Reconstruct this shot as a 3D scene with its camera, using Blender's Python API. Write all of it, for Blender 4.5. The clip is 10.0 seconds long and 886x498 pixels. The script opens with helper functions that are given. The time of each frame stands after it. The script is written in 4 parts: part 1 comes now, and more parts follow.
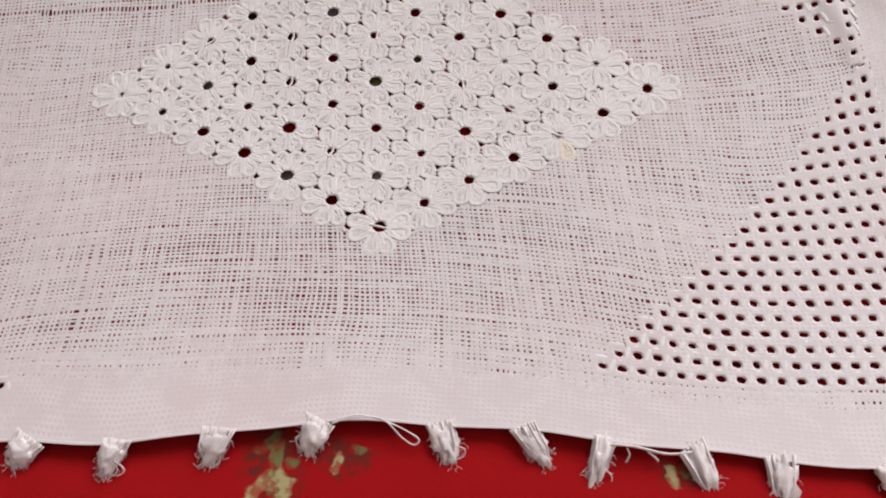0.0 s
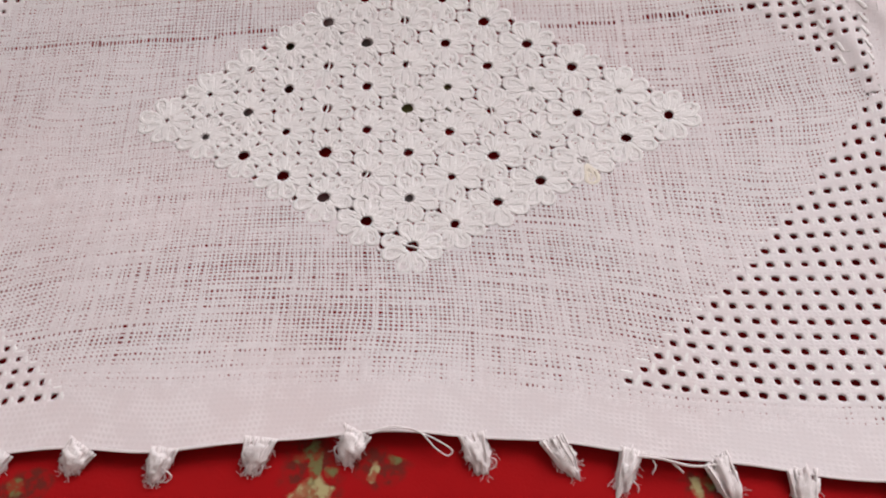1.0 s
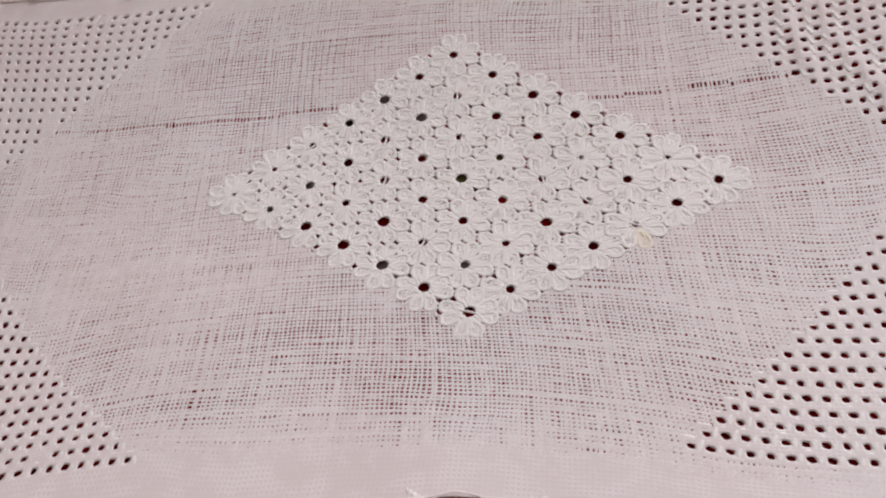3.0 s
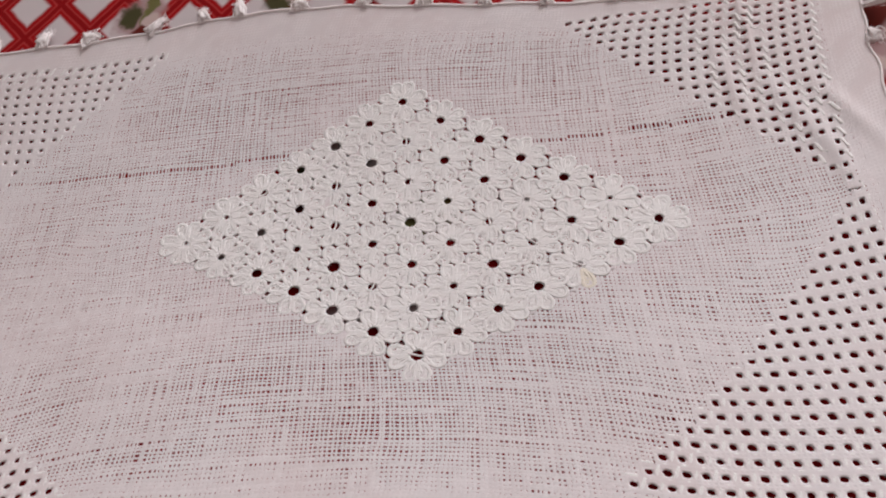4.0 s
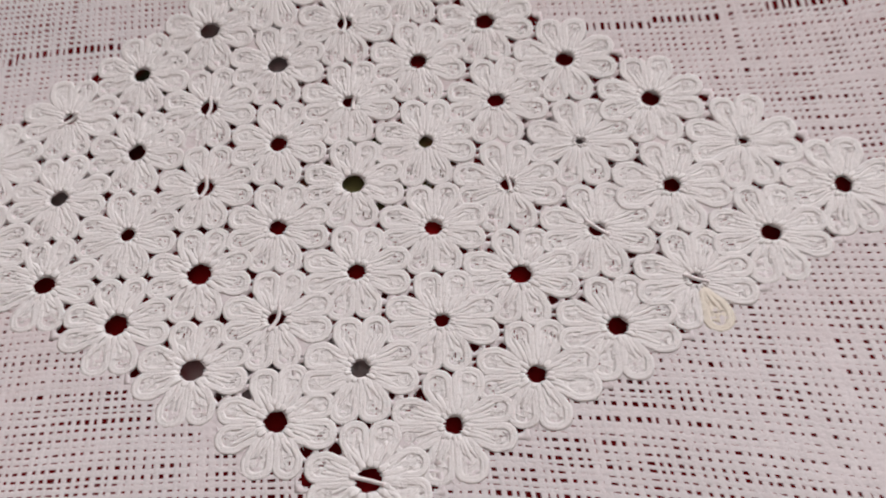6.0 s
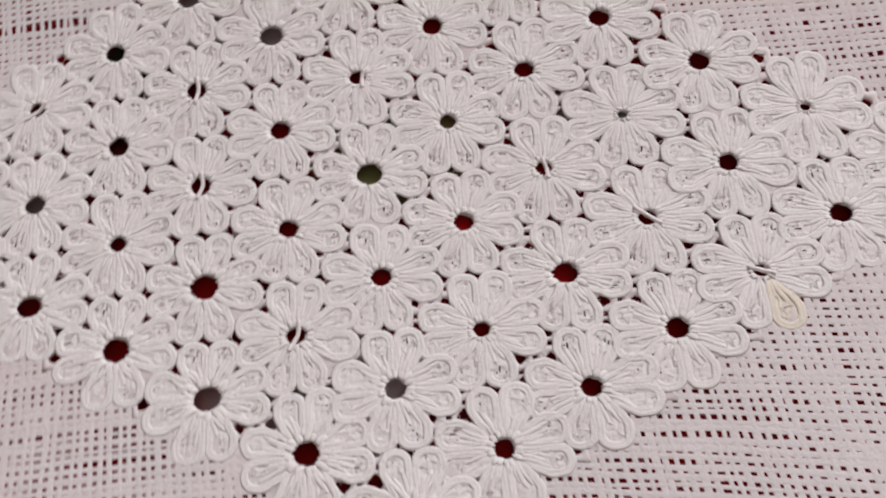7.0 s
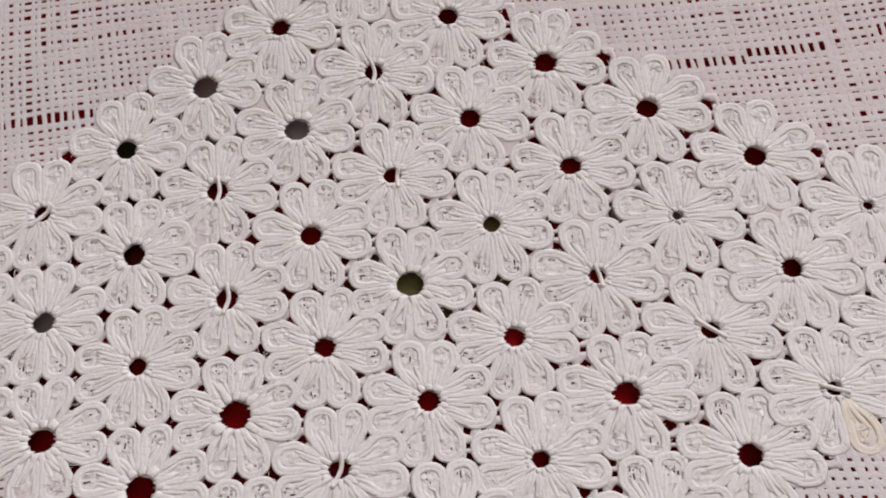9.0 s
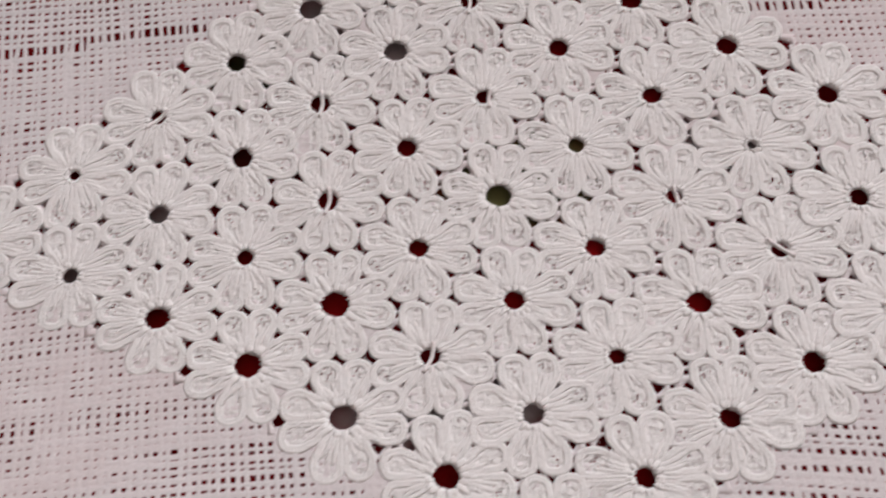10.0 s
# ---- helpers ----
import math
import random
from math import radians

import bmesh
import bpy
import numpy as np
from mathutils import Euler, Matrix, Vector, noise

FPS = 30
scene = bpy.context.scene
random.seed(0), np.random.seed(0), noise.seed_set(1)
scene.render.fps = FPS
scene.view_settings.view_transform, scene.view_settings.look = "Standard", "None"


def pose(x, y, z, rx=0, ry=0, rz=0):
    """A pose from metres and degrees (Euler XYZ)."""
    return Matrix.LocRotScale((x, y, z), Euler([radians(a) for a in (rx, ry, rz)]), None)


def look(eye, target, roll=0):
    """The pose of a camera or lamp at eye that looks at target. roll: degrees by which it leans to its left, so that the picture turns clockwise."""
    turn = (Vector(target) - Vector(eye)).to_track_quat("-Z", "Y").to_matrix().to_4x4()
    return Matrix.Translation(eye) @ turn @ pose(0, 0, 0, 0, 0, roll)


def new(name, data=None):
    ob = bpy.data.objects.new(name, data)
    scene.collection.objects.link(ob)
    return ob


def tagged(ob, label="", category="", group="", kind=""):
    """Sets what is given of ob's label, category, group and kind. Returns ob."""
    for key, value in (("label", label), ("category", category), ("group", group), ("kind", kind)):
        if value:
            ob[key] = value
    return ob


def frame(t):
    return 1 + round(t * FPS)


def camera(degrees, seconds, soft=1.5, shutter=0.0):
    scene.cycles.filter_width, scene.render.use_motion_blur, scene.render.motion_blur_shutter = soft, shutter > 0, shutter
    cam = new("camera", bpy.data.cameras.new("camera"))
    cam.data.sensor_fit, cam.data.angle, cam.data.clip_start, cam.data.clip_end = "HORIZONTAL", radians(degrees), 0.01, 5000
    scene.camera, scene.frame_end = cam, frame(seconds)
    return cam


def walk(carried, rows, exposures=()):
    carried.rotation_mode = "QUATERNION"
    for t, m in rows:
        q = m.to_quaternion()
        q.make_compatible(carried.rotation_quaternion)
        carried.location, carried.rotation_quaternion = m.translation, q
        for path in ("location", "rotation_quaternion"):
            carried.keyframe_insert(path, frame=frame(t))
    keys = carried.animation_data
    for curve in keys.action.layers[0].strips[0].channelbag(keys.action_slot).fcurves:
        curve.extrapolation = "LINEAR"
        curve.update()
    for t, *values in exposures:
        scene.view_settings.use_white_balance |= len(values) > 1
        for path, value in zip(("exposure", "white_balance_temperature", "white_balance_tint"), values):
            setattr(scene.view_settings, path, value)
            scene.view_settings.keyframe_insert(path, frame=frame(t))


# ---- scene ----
# camera and its walk
cam = camera(65.37, 10.0, soft=2.0, shutter=0.5)
ROWS = [
    (0.0, 0.0332, -0.1103, 0.1572, 21.38, 4.39, 1.37),
    (0.5, 0.0329, -0.1121, 0.1604, 21.66, 4.81, 2.14),
    (0.7, 0.0326, -0.1138, 0.1624, 22.01, 6.04, 3.05),
    (1.0, 0.0299, -0.1136, 0.1643, 23.19, 5.44, 2.03),
    (1.3, 0.0284, -0.1149, 0.1658, 24.40, 7.12, 3.17),
    (1.5, 0.0255, -0.1157, 0.1658, 24.89, 6.90, 3.63),
    (1.8, 0.0234, -0.1148, 0.1669, 25.28, 8.03, 4.90),
    (2.0, 0.0205, -0.1151, 0.1687, 26.29, 8.16, 5.43),
    (2.2, 0.0224, -0.1132, 0.1681, 26.89, 9.43, 5.81),
    (3.3, 0.0303, -0.1166, 0.1700, 29.97, 8.74, 1.88),
    (3.5, 0.0333, -0.1170, 0.1701, 30.93, 8.57, 1.58),
    (3.9, 0.0351, -0.1150, 0.1707, 31.20, 8.14, 0.90),
    (4.0, 0.0368, -0.1147, 0.1711, 31.35, 8.33, 0.90),
    (4.3, 0.0369, -0.1133, 0.1679, 31.95, 7.21, -0.35),
    (4.5, 0.0377, -0.1100, 0.1636, 31.26, 7.63, -0.93),
    (4.8, 0.0333, -0.1005, 0.1541, 30.54, 6.76, -2.77),
    (5.0, 0.0308, -0.0922, 0.1423, 30.65, 6.27, -3.80),
    (5.2, 0.0257, -0.0838, 0.1301, 29.80, 5.29, -4.64),
    (5.5, 0.0224, -0.0690, 0.1127, 27.90, 3.62, -3.25),
    (5.7, 0.0214, -0.0611, 0.1008, 26.74, 4.28, -0.86),
    (6.8, 0.0147, -0.0416, 0.0866, 17.83, 3.99, -1.58),
    (7.0, 0.0130, -0.0394, 0.0862, 17.82, 3.81, -4.11),
    (7.2, 0.0110, -0.0357, 0.0868, 17.47, 2.95, -5.57),
    (7.5, 0.0083, -0.0323, 0.0867, 18.35, 2.92, -6.07),
    (8.0, 0.0060, -0.0276, 0.0853, 18.21, 2.46, -5.81),
    (8.5, 0.0048, -0.0252, 0.0842, 18.01, 1.92, -5.59),
    (9.0, 0.0052, -0.0229, 0.0851, 17.78, 2.25, -5.73),
    (9.5, 0.0024, -0.0286, 0.0872, 16.93, 1.74, -3.95),
    (9.7, -0.0000, -0.0311, 0.0881, 17.34, 2.18, -2.98),
    (10.0, -0.0054, -0.0345, 0.0887, 17.22, 2.48, -2.52),
]
walk(cam, [(t, pose(*r)) for t, *r in ROWS], exposures=[(0.0, 0.10), (2.0, 0.03), (4.0, -0.09), (10.0, -0.10)])

# ---- light: daylight from an unseen window beyond the bed, overhead fill, white room ----
world = bpy.data.worlds.new("sky")
scene.world = world
world.use_nodes = True
sky = world.node_tree.nodes.new("ShaderNodeTexSky")
sky.sky_type, sky.sun_disc, sky.sun_elevation, sky.sun_rotation = "NISHITA", False, radians(45), radians(20)
world.node_tree.links.new(sky.outputs[0], world.node_tree.nodes["Background"].inputs[0])
world.node_tree.nodes["Background"].inputs[1].default_value = 0.1

ROOM = (-1.7, 1.5, -1.6, 1.15, -0.52, 2.1)  # west, east, south, north, floor, ceiling
WIN = (0.0, 1.35, 0.40, 1.45)  # window opening in the north wall: x0, x1, z0, z1


def area_lamp(name, m, sx, sy, watts, colour):
    d = bpy.data.lights.new(name, "AREA")
    d.shape, d.size, d.size_y, d.energy, d.color = "RECTANGLE", sx, sy, watts, colour
    ob = new(name, d)
    ob.matrix_world = m
    return ob


area_lamp("window_daylight", look((0.675, 1.22, 0.92), (0.1, 0, 0.1)), 1.3, 1.0, 26, (1.0, 0.985, 1.0))
# Unseen overhead fill, added for softer light; no ceiling fitting stands for it.
area_lamp("overhead_fill_light", look((0.75, 0.45, 2.05), (0.75, 0.45, 0)), 1.2, 1.2, 3, (1.0, 0.965, 0.955))


# ---- materials ----
class Nodes:
    """A short way to write shader nodes."""

    def __init__(self, name):
        self.m = bpy.data.materials.new(name)
        self.m.use_nodes = True
        self.t = self.m.node_tree
        self.b = self.t.nodes["Principled BSDF"]
        self.out = self.t.nodes["Material Output"]

    def put(self, sock, v):
        if isinstance(v, bpy.types.NodeSocket):
            self.t.links.new(v, sock)
        elif v is not None:
            sock.default_value = v

    def node(self, kind, **props):
        n = self.t.nodes.new(kind)
        for k, v in props.items():
            setattr(n, k, v)
        return n

    def math(self, op, a, b=None, c=None, clamp=False):
        n = self.node("ShaderNodeMath", operation=op, use_clamp=clamp)
        for s, v in zip(n.inputs, (a, b, c)):
            self.put(s, v)
        return n.outputs[0]

    def mix(self, f, a, b):
        n = self.node("ShaderNodeMix", data_type="RGBA")
        self.put(n.inputs[0], f)
        self.put(n.inputs[6], a)
        self.put(n.inputs[7], b)
        return n.outputs[2]

    def noise(self, vec, scale, detail=3, rough=0.55, dims="3D", w=None):
        n = self.node("ShaderNodeTexNoise", noise_dimensions=dims)
        if dims != "1D":
            self.put(n.inputs["Vector"], vec)
        if w is not None:
            self.put(n.inputs["W"], w)
        n.inputs["Scale"].default_value, n.inputs["Detail"].default_value, n.inputs["Roughness"].default_value = scale, detail, rough
        return n.outputs[0]

    def steps(self, x, lo, hi):
        n = self.node("ShaderNodeMapRange", interpolation_type="SMOOTHSTEP")
        self.put(n.inputs[0], x)
        n.inputs[1].default_value, n.inputs[2].default_value = lo, hi
        return n.outputs[0]

    def scaled(self, vec, k):
        n = self.node("ShaderNodeVectorMath", operation="MULTIPLY")
        self.put(n.inputs[0], vec)
        n.inputs[1].default_value = k
        return n.outputs[0]

    def shifted(self, vec, other):
        n = self.node("ShaderNodeVectorMath", operation="ADD")
        self.put(n.inputs[0], vec)
        self.put(n.inputs[1], other)
        return n.outputs[0]

    def split(self, vec):
        n = self.node("ShaderNodeSeparateXYZ")
        self.put(n.inputs[0], vec)
        return n.outputs

    def bump(self, h, strength, dist):
        n = self.node("ShaderNodeBump")
        n.inputs["Strength"].default_value, n.inputs["Distance"].default_value = strength, dist
        self.put(n.inputs["Height"], h)
        self.put(self.b.inputs["Normal"], n.outputs[0])
        return n.outputs[0]


def rgb(r, g, b):
    return (r, g, b, 1.0)


THREADS = (3.3, 3.6)  # threads to one stitch cell, across and along


def cotton_colour(k, pos):
    """White cotton with a faint pink cast, old stains and a few brown spots."""
    tone = k.steps(k.noise(pos, 13, 3), 0.35, 0.65)
    stain = k.steps(k.noise(k.shifted(pos, (3.1, 0.4, 0.0)), 9, 5, 0.6), 0.60, 0.78)
    c = k.mix(tone, rgb(0.755, 0.66, 0.662), rgb(0.78, 0.718, 0.727))
    c = k.mix(k.math("MULTIPLY", stain, 0.5), c, rgb(0.68, 0.56, 0.55))
    px, py, _ = k.split(pos)
    for sx, sy, sr, amt in ((-0.0995, -0.0231, 0.0020, 0.22), (-0.1065, 0.0057, 0.0026, 0.13), (-0.113, 0.0045, 0.004, 0.08), (-0.139, -0.004, 0.006, 0.10)):
        d = k.math("SQRT", k.math("ADD", k.math("POWER", k.math("SUBTRACT", px, sx), 2.0), k.math("POWER", k.math("SUBTRACT", py, sy), 2.0)))
        d = k.math("ADD", d, k.math("MULTIPLY", k.math("SUBTRACT", k.noise(pos, 400, 3), 0.5), sr))
        c = k.mix(k.math("MULTIPLY", k.steps(d, sr, sr * 0.3), amt), c, rgb(0.30, 0.22, 0.21))
    return c


def finish_cotton(k, c):
    """Matt cotton that lets a little light through."""
    k.put(k.b.inputs["Base Color"], c)
    k.b.inputs["Roughness"].default_value = 0.92
    k.b.inputs["Specular IOR Level"].default_value = 0.05
    trans = k.node("ShaderNodeBsdfTranslucent")
    k.put(trans.inputs[0], c)
    body = k.node("ShaderNodeMixShader")
    body.inputs[0].default_value = 0.08
    k.put(body.inputs[1], k.b.outputs[0])
    k.put(body.inputs[2], trans.outputs[0])
    k.put(k.out.inputs[0], body.outputs[0])
    return k.m


def weave_material():
    """The close plain weave of hems, corners and stitched ground: fine thread relief."""
    k = Nodes("close_weave_cotton")
    uv = k.node("ShaderNodeUVMap", uv_map="cells").outputs[0]
    pos = k.node("ShaderNodeTexCoord").outputs["Object"]
    jit = k.node("ShaderNodeTexNoise")
    k.put(jit.inputs["Vector"], uv)
    jit.inputs["Scale"].default_value, jit.inputs["Detail"].default_value = 0.9, 3
    tv = k.scaled(k.shifted(uv, k.scaled(jit.outputs["Color"], (0.25, 0.25, 0.0))), (*THREADS, 0))
    x, y, _ = k.split(tv)
    dx = k.math("ABSOLUTE", k.math("SUBTRACT", k.math("FRACT", x), 0.5))
    dy = k.math("ABSOLUTE", k.math("SUBTRACT", k.math("FRACT", y), 0.5))
    patch = k.steps(k.noise(uv, 0.5, 3), 0.40, 0.62)
    relief = k.math("MULTIPLY", k.math("MAXIMUM", k.steps(dx, 0.04, 0.42), k.steps(dy, 0.04, 0.42)), k.math("ADD", 0.25, patch))
    fuzz = k.noise(pos, 2400, 3)
    k.bump(k.math("ADD", relief, k.math("MULTIPLY", fuzz, 0.6)), 0.22, 0.0002)
    c = k.mix(k.math("MULTIPLY", relief, 0.4), cotton_colour(k, pos), rgb(0.88, 0.82, 0.828))
    return finish_cotton(k, c)


def woven_thread_material():
    """The single threads of the open weave, each a little lighter or darker."""
    k = Nodes("open_weave_thread")
    pos = k.node("ShaderNodeTexCoord").outputs["Object"]
    isl = k.node("ShaderNodeNewGeometry").outputs["Random Per Island"]
    lint = k.steps(k.noise(pos, 260, 4, 0.65), 0.35, 0.70)
    f = k.math("ADD", k.math("MULTIPLY", isl, 0.35), k.math("MULTIPLY", lint, 0.35))
    c = k.mix(f, cotton_colour(k, pos), rgb(0.88, 0.82, 0.828))
    k.bump(k.noise(pos, 3000, 3, 0.6), 0.5, 0.0002)
    return finish_cotton(k, c)


def thread_material(name, light, dark, grain=3400):
    """Soft matt cotton yarn with a fine twist."""
    k = Nodes(name)
    pos = k.node("ShaderNodeTexCoord").outputs["Object"]
    rnd = k.node("ShaderNodeObjectInfo").outputs["Random"]
    isl = k.node("ShaderNodeNewGeometry").outputs["Random Per Island"]
    v = k.math("ADD", k.math("MULTIPLY", rnd, 0.5), k.math("MULTIPLY", isl, 0.5))
    c = k.mix(v, dark, light)
    f = k.noise(pos, 900, 4, 0.6)
    c = k.mix(k.math("MULTIPLY", f, 0.35), c, dark)
    k.put(k.b.inputs["Base Color"], c)
    k.b.inputs["Roughness"].default_value = 0.95
    k.b.inputs["Specular IOR Level"].default_value = 0.05
    fibre = k.noise(k.scaled(pos, (grain, grain * 0.16, grain)), 1.0, 3, 0.6)
    k.bump(k.math("ADD", fibre, k.math("MULTIPLY", k.noise(pos, 1300, 5, 0.7), 1.2)), 0.5, 0.00025)
    return k.m


def sheet_material():
    """Red printed cotton: white lozenges, darker crossing lines, leaf sprays and mauve blooms."""
    k = Nodes("red_printed_cotton")
    pos = k.node("ShaderNodeTexCoord").outputs["Object"]
    wob = k.node("ShaderNodeTexNoise")
    k.put(wob.inputs["Vector"], pos)
    wob.inputs["Scale"].default_value, wob.inputs["Detail"].default_value = 190, 4
    p = k.shifted(pos, k.scaled(wob.outputs["Color"], (0.0075, 0.0075, 0.0)))
    p = k.shifted(p, (-0.00375, -0.00375, 0.0))
    x, y, _ = k.split(p)
    red = k.mix(k.noise(pos, 60, 4), rgb(0.29, 0.005, 0.007), rgb(0.38, 0.008, 0.010))
    # lozenge lattice
    lx, ly = 0.0135, 0.0135
    gx, gy, _ = k.split(k.shifted(pos, k.scaled(wob.outputs["Color"], (0.0012, 0.0012, 0.0))))
    su = k.math("DIVIDE", k.math("ADD", gx, 0.0205), 2 * lx)
    sv = k.math("DIVIDE", k.math("SUBTRACT", gy, 0.027), 2 * ly)
    q1, q2 = k.math("ADD", su, sv), k.math("SUBTRACT", su, sv)
    d1 = k.math("ABSOLUTE", k.math("SUBTRACT", k.math("FRACT", k.math("ADD", q1, 0.5)), 0.5))
    d2 = k.math("ABSOLUTE", k.math("SUBTRACT", k.math("FRACT", k.math("ADD", q2, 0.5)), 0.5))
    far = k.math("MAXIMUM", d1, d2)
    white = k.math("SUBTRACT", 1.0, k.steps(far, 0.27, 0.36))
    band = k.steps(k.math("ABSOLUTE", k.math("SUBTRACT", far, 0.5)), 0.075, 0.03)
    pale = k.steps(k.math("ABSOLUTE", k.math("SUBTRACT", far, 0.43)), 0.035, 0.005)
    # the lattice lies in broad panels, the plain red ground between them
    panel = k.steps(k.noise(k.shifted(pos, (0.31, 0.1, 0.0)), 3.0, 1), 0.10, 0.14)
    panel = k.math("MULTIPLY", panel, k.steps(y, 0.076, 0.082))
    c = k.mix(k.math("MULTIPLY", k.math("MULTIPLY", pale, 0.30), panel), red, rgb(0.62, 0.12, 0.11))
    c = k.mix(k.math("MULTIPLY", k.math("MULTIPLY", band, 0.8), panel), c, rgb(0.24, 0.006, 0.008))
    c = k.mix(k.math("MULTIPLY", white, panel), c, rgb(0.62, 0.55, 0.56))

    def blob(c, cx, cy, rx, ry, turn, colour, edge=0.6, whole=False):
        """One printed petal or leaf: a soft-edged ellipse."""
        ca, sa = math.cos(radians(turn)), math.sin(radians(turn))
        ux = k.math("SUBTRACT", x, cx)
        uy = k.math("SUBTRACT", y, cy)
        a = k.math("DIVIDE", k.math("ADD", k.math("MULTIPLY", ux, ca), k.math("MULTIPLY", uy, sa)), rx)
        b = k.math("DIVIDE", k.math("SUBTRACT", k.math("MULTIPLY", uy, ca), k.math("MULTIPLY", ux, sa)), ry)
        r = k.math("ADD", k.math("MULTIPLY", a, a), k.math("MULTIPLY", b, b))
        f = k.steps(r, 1.0 + edge, 1.0 - edge)
        if not whole:
            f = k.math("MULTIPLY", f, k.math("ADD", 0.25, k.math("MULTIPLY", broken, 0.75)))
        return k.mix(f, c, colour)

    broken = k.steps(k.noise(k.shifted(pos, (1.7, 0.2, 0.0)), 420, 3), 0.40, 0.58)
    leaf, dark_leaf, tip, brown = rgb(0.16, 0.15, 0.06), rgb(0.07, 0.065, 0.03), rgb(0.40, 0.34, 0.17), rgb(0.13, 0.02, 0.015)
    pale_print = rgb(0.62, 0.55, 0.56)
    mauve, pink = rgb(0.40, 0.26, 0.26), rgb(0.55, 0.42, 0.40)
    # spray below the near hem
    for dx, dy, rx, ry, tn, col in ((-0.014, -0.101, 0.006, 0.010, 20, brown), (-0.0135, -0.1015, 0.0016, 0.006, 8, leaf), (-0.0155, -0.0965, 0.003, 0.002, 30, leaf),
                                    (-0.0105, -0.1030, 0.0022, 0.0015, -30, tip), (-0.0145, -0.1045, 0.0026, 0.0014, 25, tip), (-0.0115, -0.107, 0.0012, 0.003, -15, tip),
                                    (-0.0175, -0.1065, 0.0012, 0.0035, -50, tip), (-0.0095, -0.0995, 0.0016, 0.0011, 0, leaf), (0.001, -0.0990, 0.006, 0.004, 0, brown),
                                    (0.004, -0.0968, 0.0022, 0.0012, 20, leaf), (-0.001, -0.1005, 0.0012, 0.0018, 20, tip),
                                    (0.069, -0.1005, 0.005, 0.003, 10, brown), (0.071, -0.0995, 0.003, 0.0014, 20, leaf), (0.0675, -0.102, 0.0014, 0.002, 30, tip),
                                    (-0.078, -0.106, 0.006, 0.004, 10, brown), (-0.080, -0.1055, 0.002, 0.0014, -20, leaf),
                                    (-0.019, 0.0295, 0.012, 0.008, -20, pale_print), (-0.048, 0.003, 0.006, 0.005, 0, pale_print), (-0.008, -0.0275, 0.017, 0.0045, 0, pale_print), (-0.060, -0.006, 0.005, 0.004, 0, pale_print),
                                    (0.033, 0.009, 0.006, 0.005, 0, pale_print), (0.047, -0.0155, 0.004, 0.003, 0, pale_print), (0.004, 0.004, 0.012, 0.008, 15, leaf), (-0.036, 0.024, 0.007, 0.006, 40, dark_leaf), (-0.037, 0.008, 0.005, 0.004, 0, brown),
                                    (-0.108, 0.098, 0.011, 0.008, 35, mauve), (-0.112, 0.099, 0.004, 0.006, -30, dark_leaf), (-0.104, 0.103, 0.002, 0.010, -20, leaf),
                                    (-0.103, 0.0955, 0.004, 0.003, 20, pink), (-0.107, 0.091, 0.004, 0.003, 0, brown), (-0.052, 0.099, 0.007, 0.006, 10, dark_leaf),
                                    (-0.046, 0.101, 0.005, 0.004, 20, pink), (0.150, 0.062, 0.014, 0.022, 10, brown), (0.152, 0.049, 0.011, 0.007, -30, mauve),
                                    (0.149, 0.0485, 0.006, 0.0025, -35, pink), (0.158, 0.060, 0.009, 0.006, 0, mauve), (0.151, 0.033, 0.007, 0.005, 0, leaf),
                                    (0.156, 0.034, 0.002, 0.002, 0, tip)):
        c = blob(c, dx, dy, rx, ry, tn, col, whole=dy > -0.05)
    k.bump(k.noise(pos, 1600, 3), 0.3, 0.0002)
    k.put(k.b.inputs["Base Color"], c)
    k.b.inputs["Roughness"].default_value = 0.9
    k.b.inputs["Specular IOR Level"].default_value = 0.06
    return k.m


def plain_material(name, a, b, scale, rough, depth=0.002):
    k = Nodes(name)
    pos = k.node("ShaderNodeTexCoord").outputs["Object"]
    n = k.noise(pos, scale, 6, 0.6)
    k.put(k.b.inputs["Base Color"], k.mix(n, a, b))
    k.b.inputs["Roughness"].default_value = rough
    k.bump(n, 0.2, depth)
    return k.m


WEAVE = weave_material()
WOVEN = woven_thread_material()
YARN = thread_material("white_embroidery_cotton", rgb(0.885, 0.855, 0.845), rgb(0.835, 0.80, 0.79))
OLD_YARN = thread_material("yellowed_embroidery_cotton", rgb(0.90, 0.84, 0.75), rgb(0.85, 0.78, 0.68))
HEM = thread_material("white_hem_cotton", rgb(0.90, 0.84, 0.835), rgb(0.83, 0.765, 0.76), 2500)
SHEET = sheet_material()
PLASTER = plain_material("white_wall_plaster", rgb(0.74, 0.70, 0.67), rgb(0.80, 0.77, 0.74), 6, 0.9)
FLOOR = plain_material("grey_floor_terrazzo", rgb(0.28, 0.26, 0.24), rgb(0.42, 0.40, 0.37), 40, 0.5)
FRAME = plain_material("white_window_paint", rgb(0.74, 0.73, 0.70), rgb(0.82, 0.81, 0.79), 12, 0.5)


# ---- building helpers ----
def mesh_of(name, verts, faces, material, smooth=True):
    me = bpy.data.meshes.new(name)
    me.from_pydata([tuple(v) for v in verts], [], faces)
    me.materials.append(material)
    if smooth:
        me.polygons.foreach_set("use_smooth", [True] * len(me.polygons))
    me.update()
    return me


def child(name, me, parent, m=None, label=""):
    ob = new(name, me)
    ob.parent = parent
    if m is not None:
        ob.matrix_basis = m
    if label:
        ob["label"] = label
    return ob


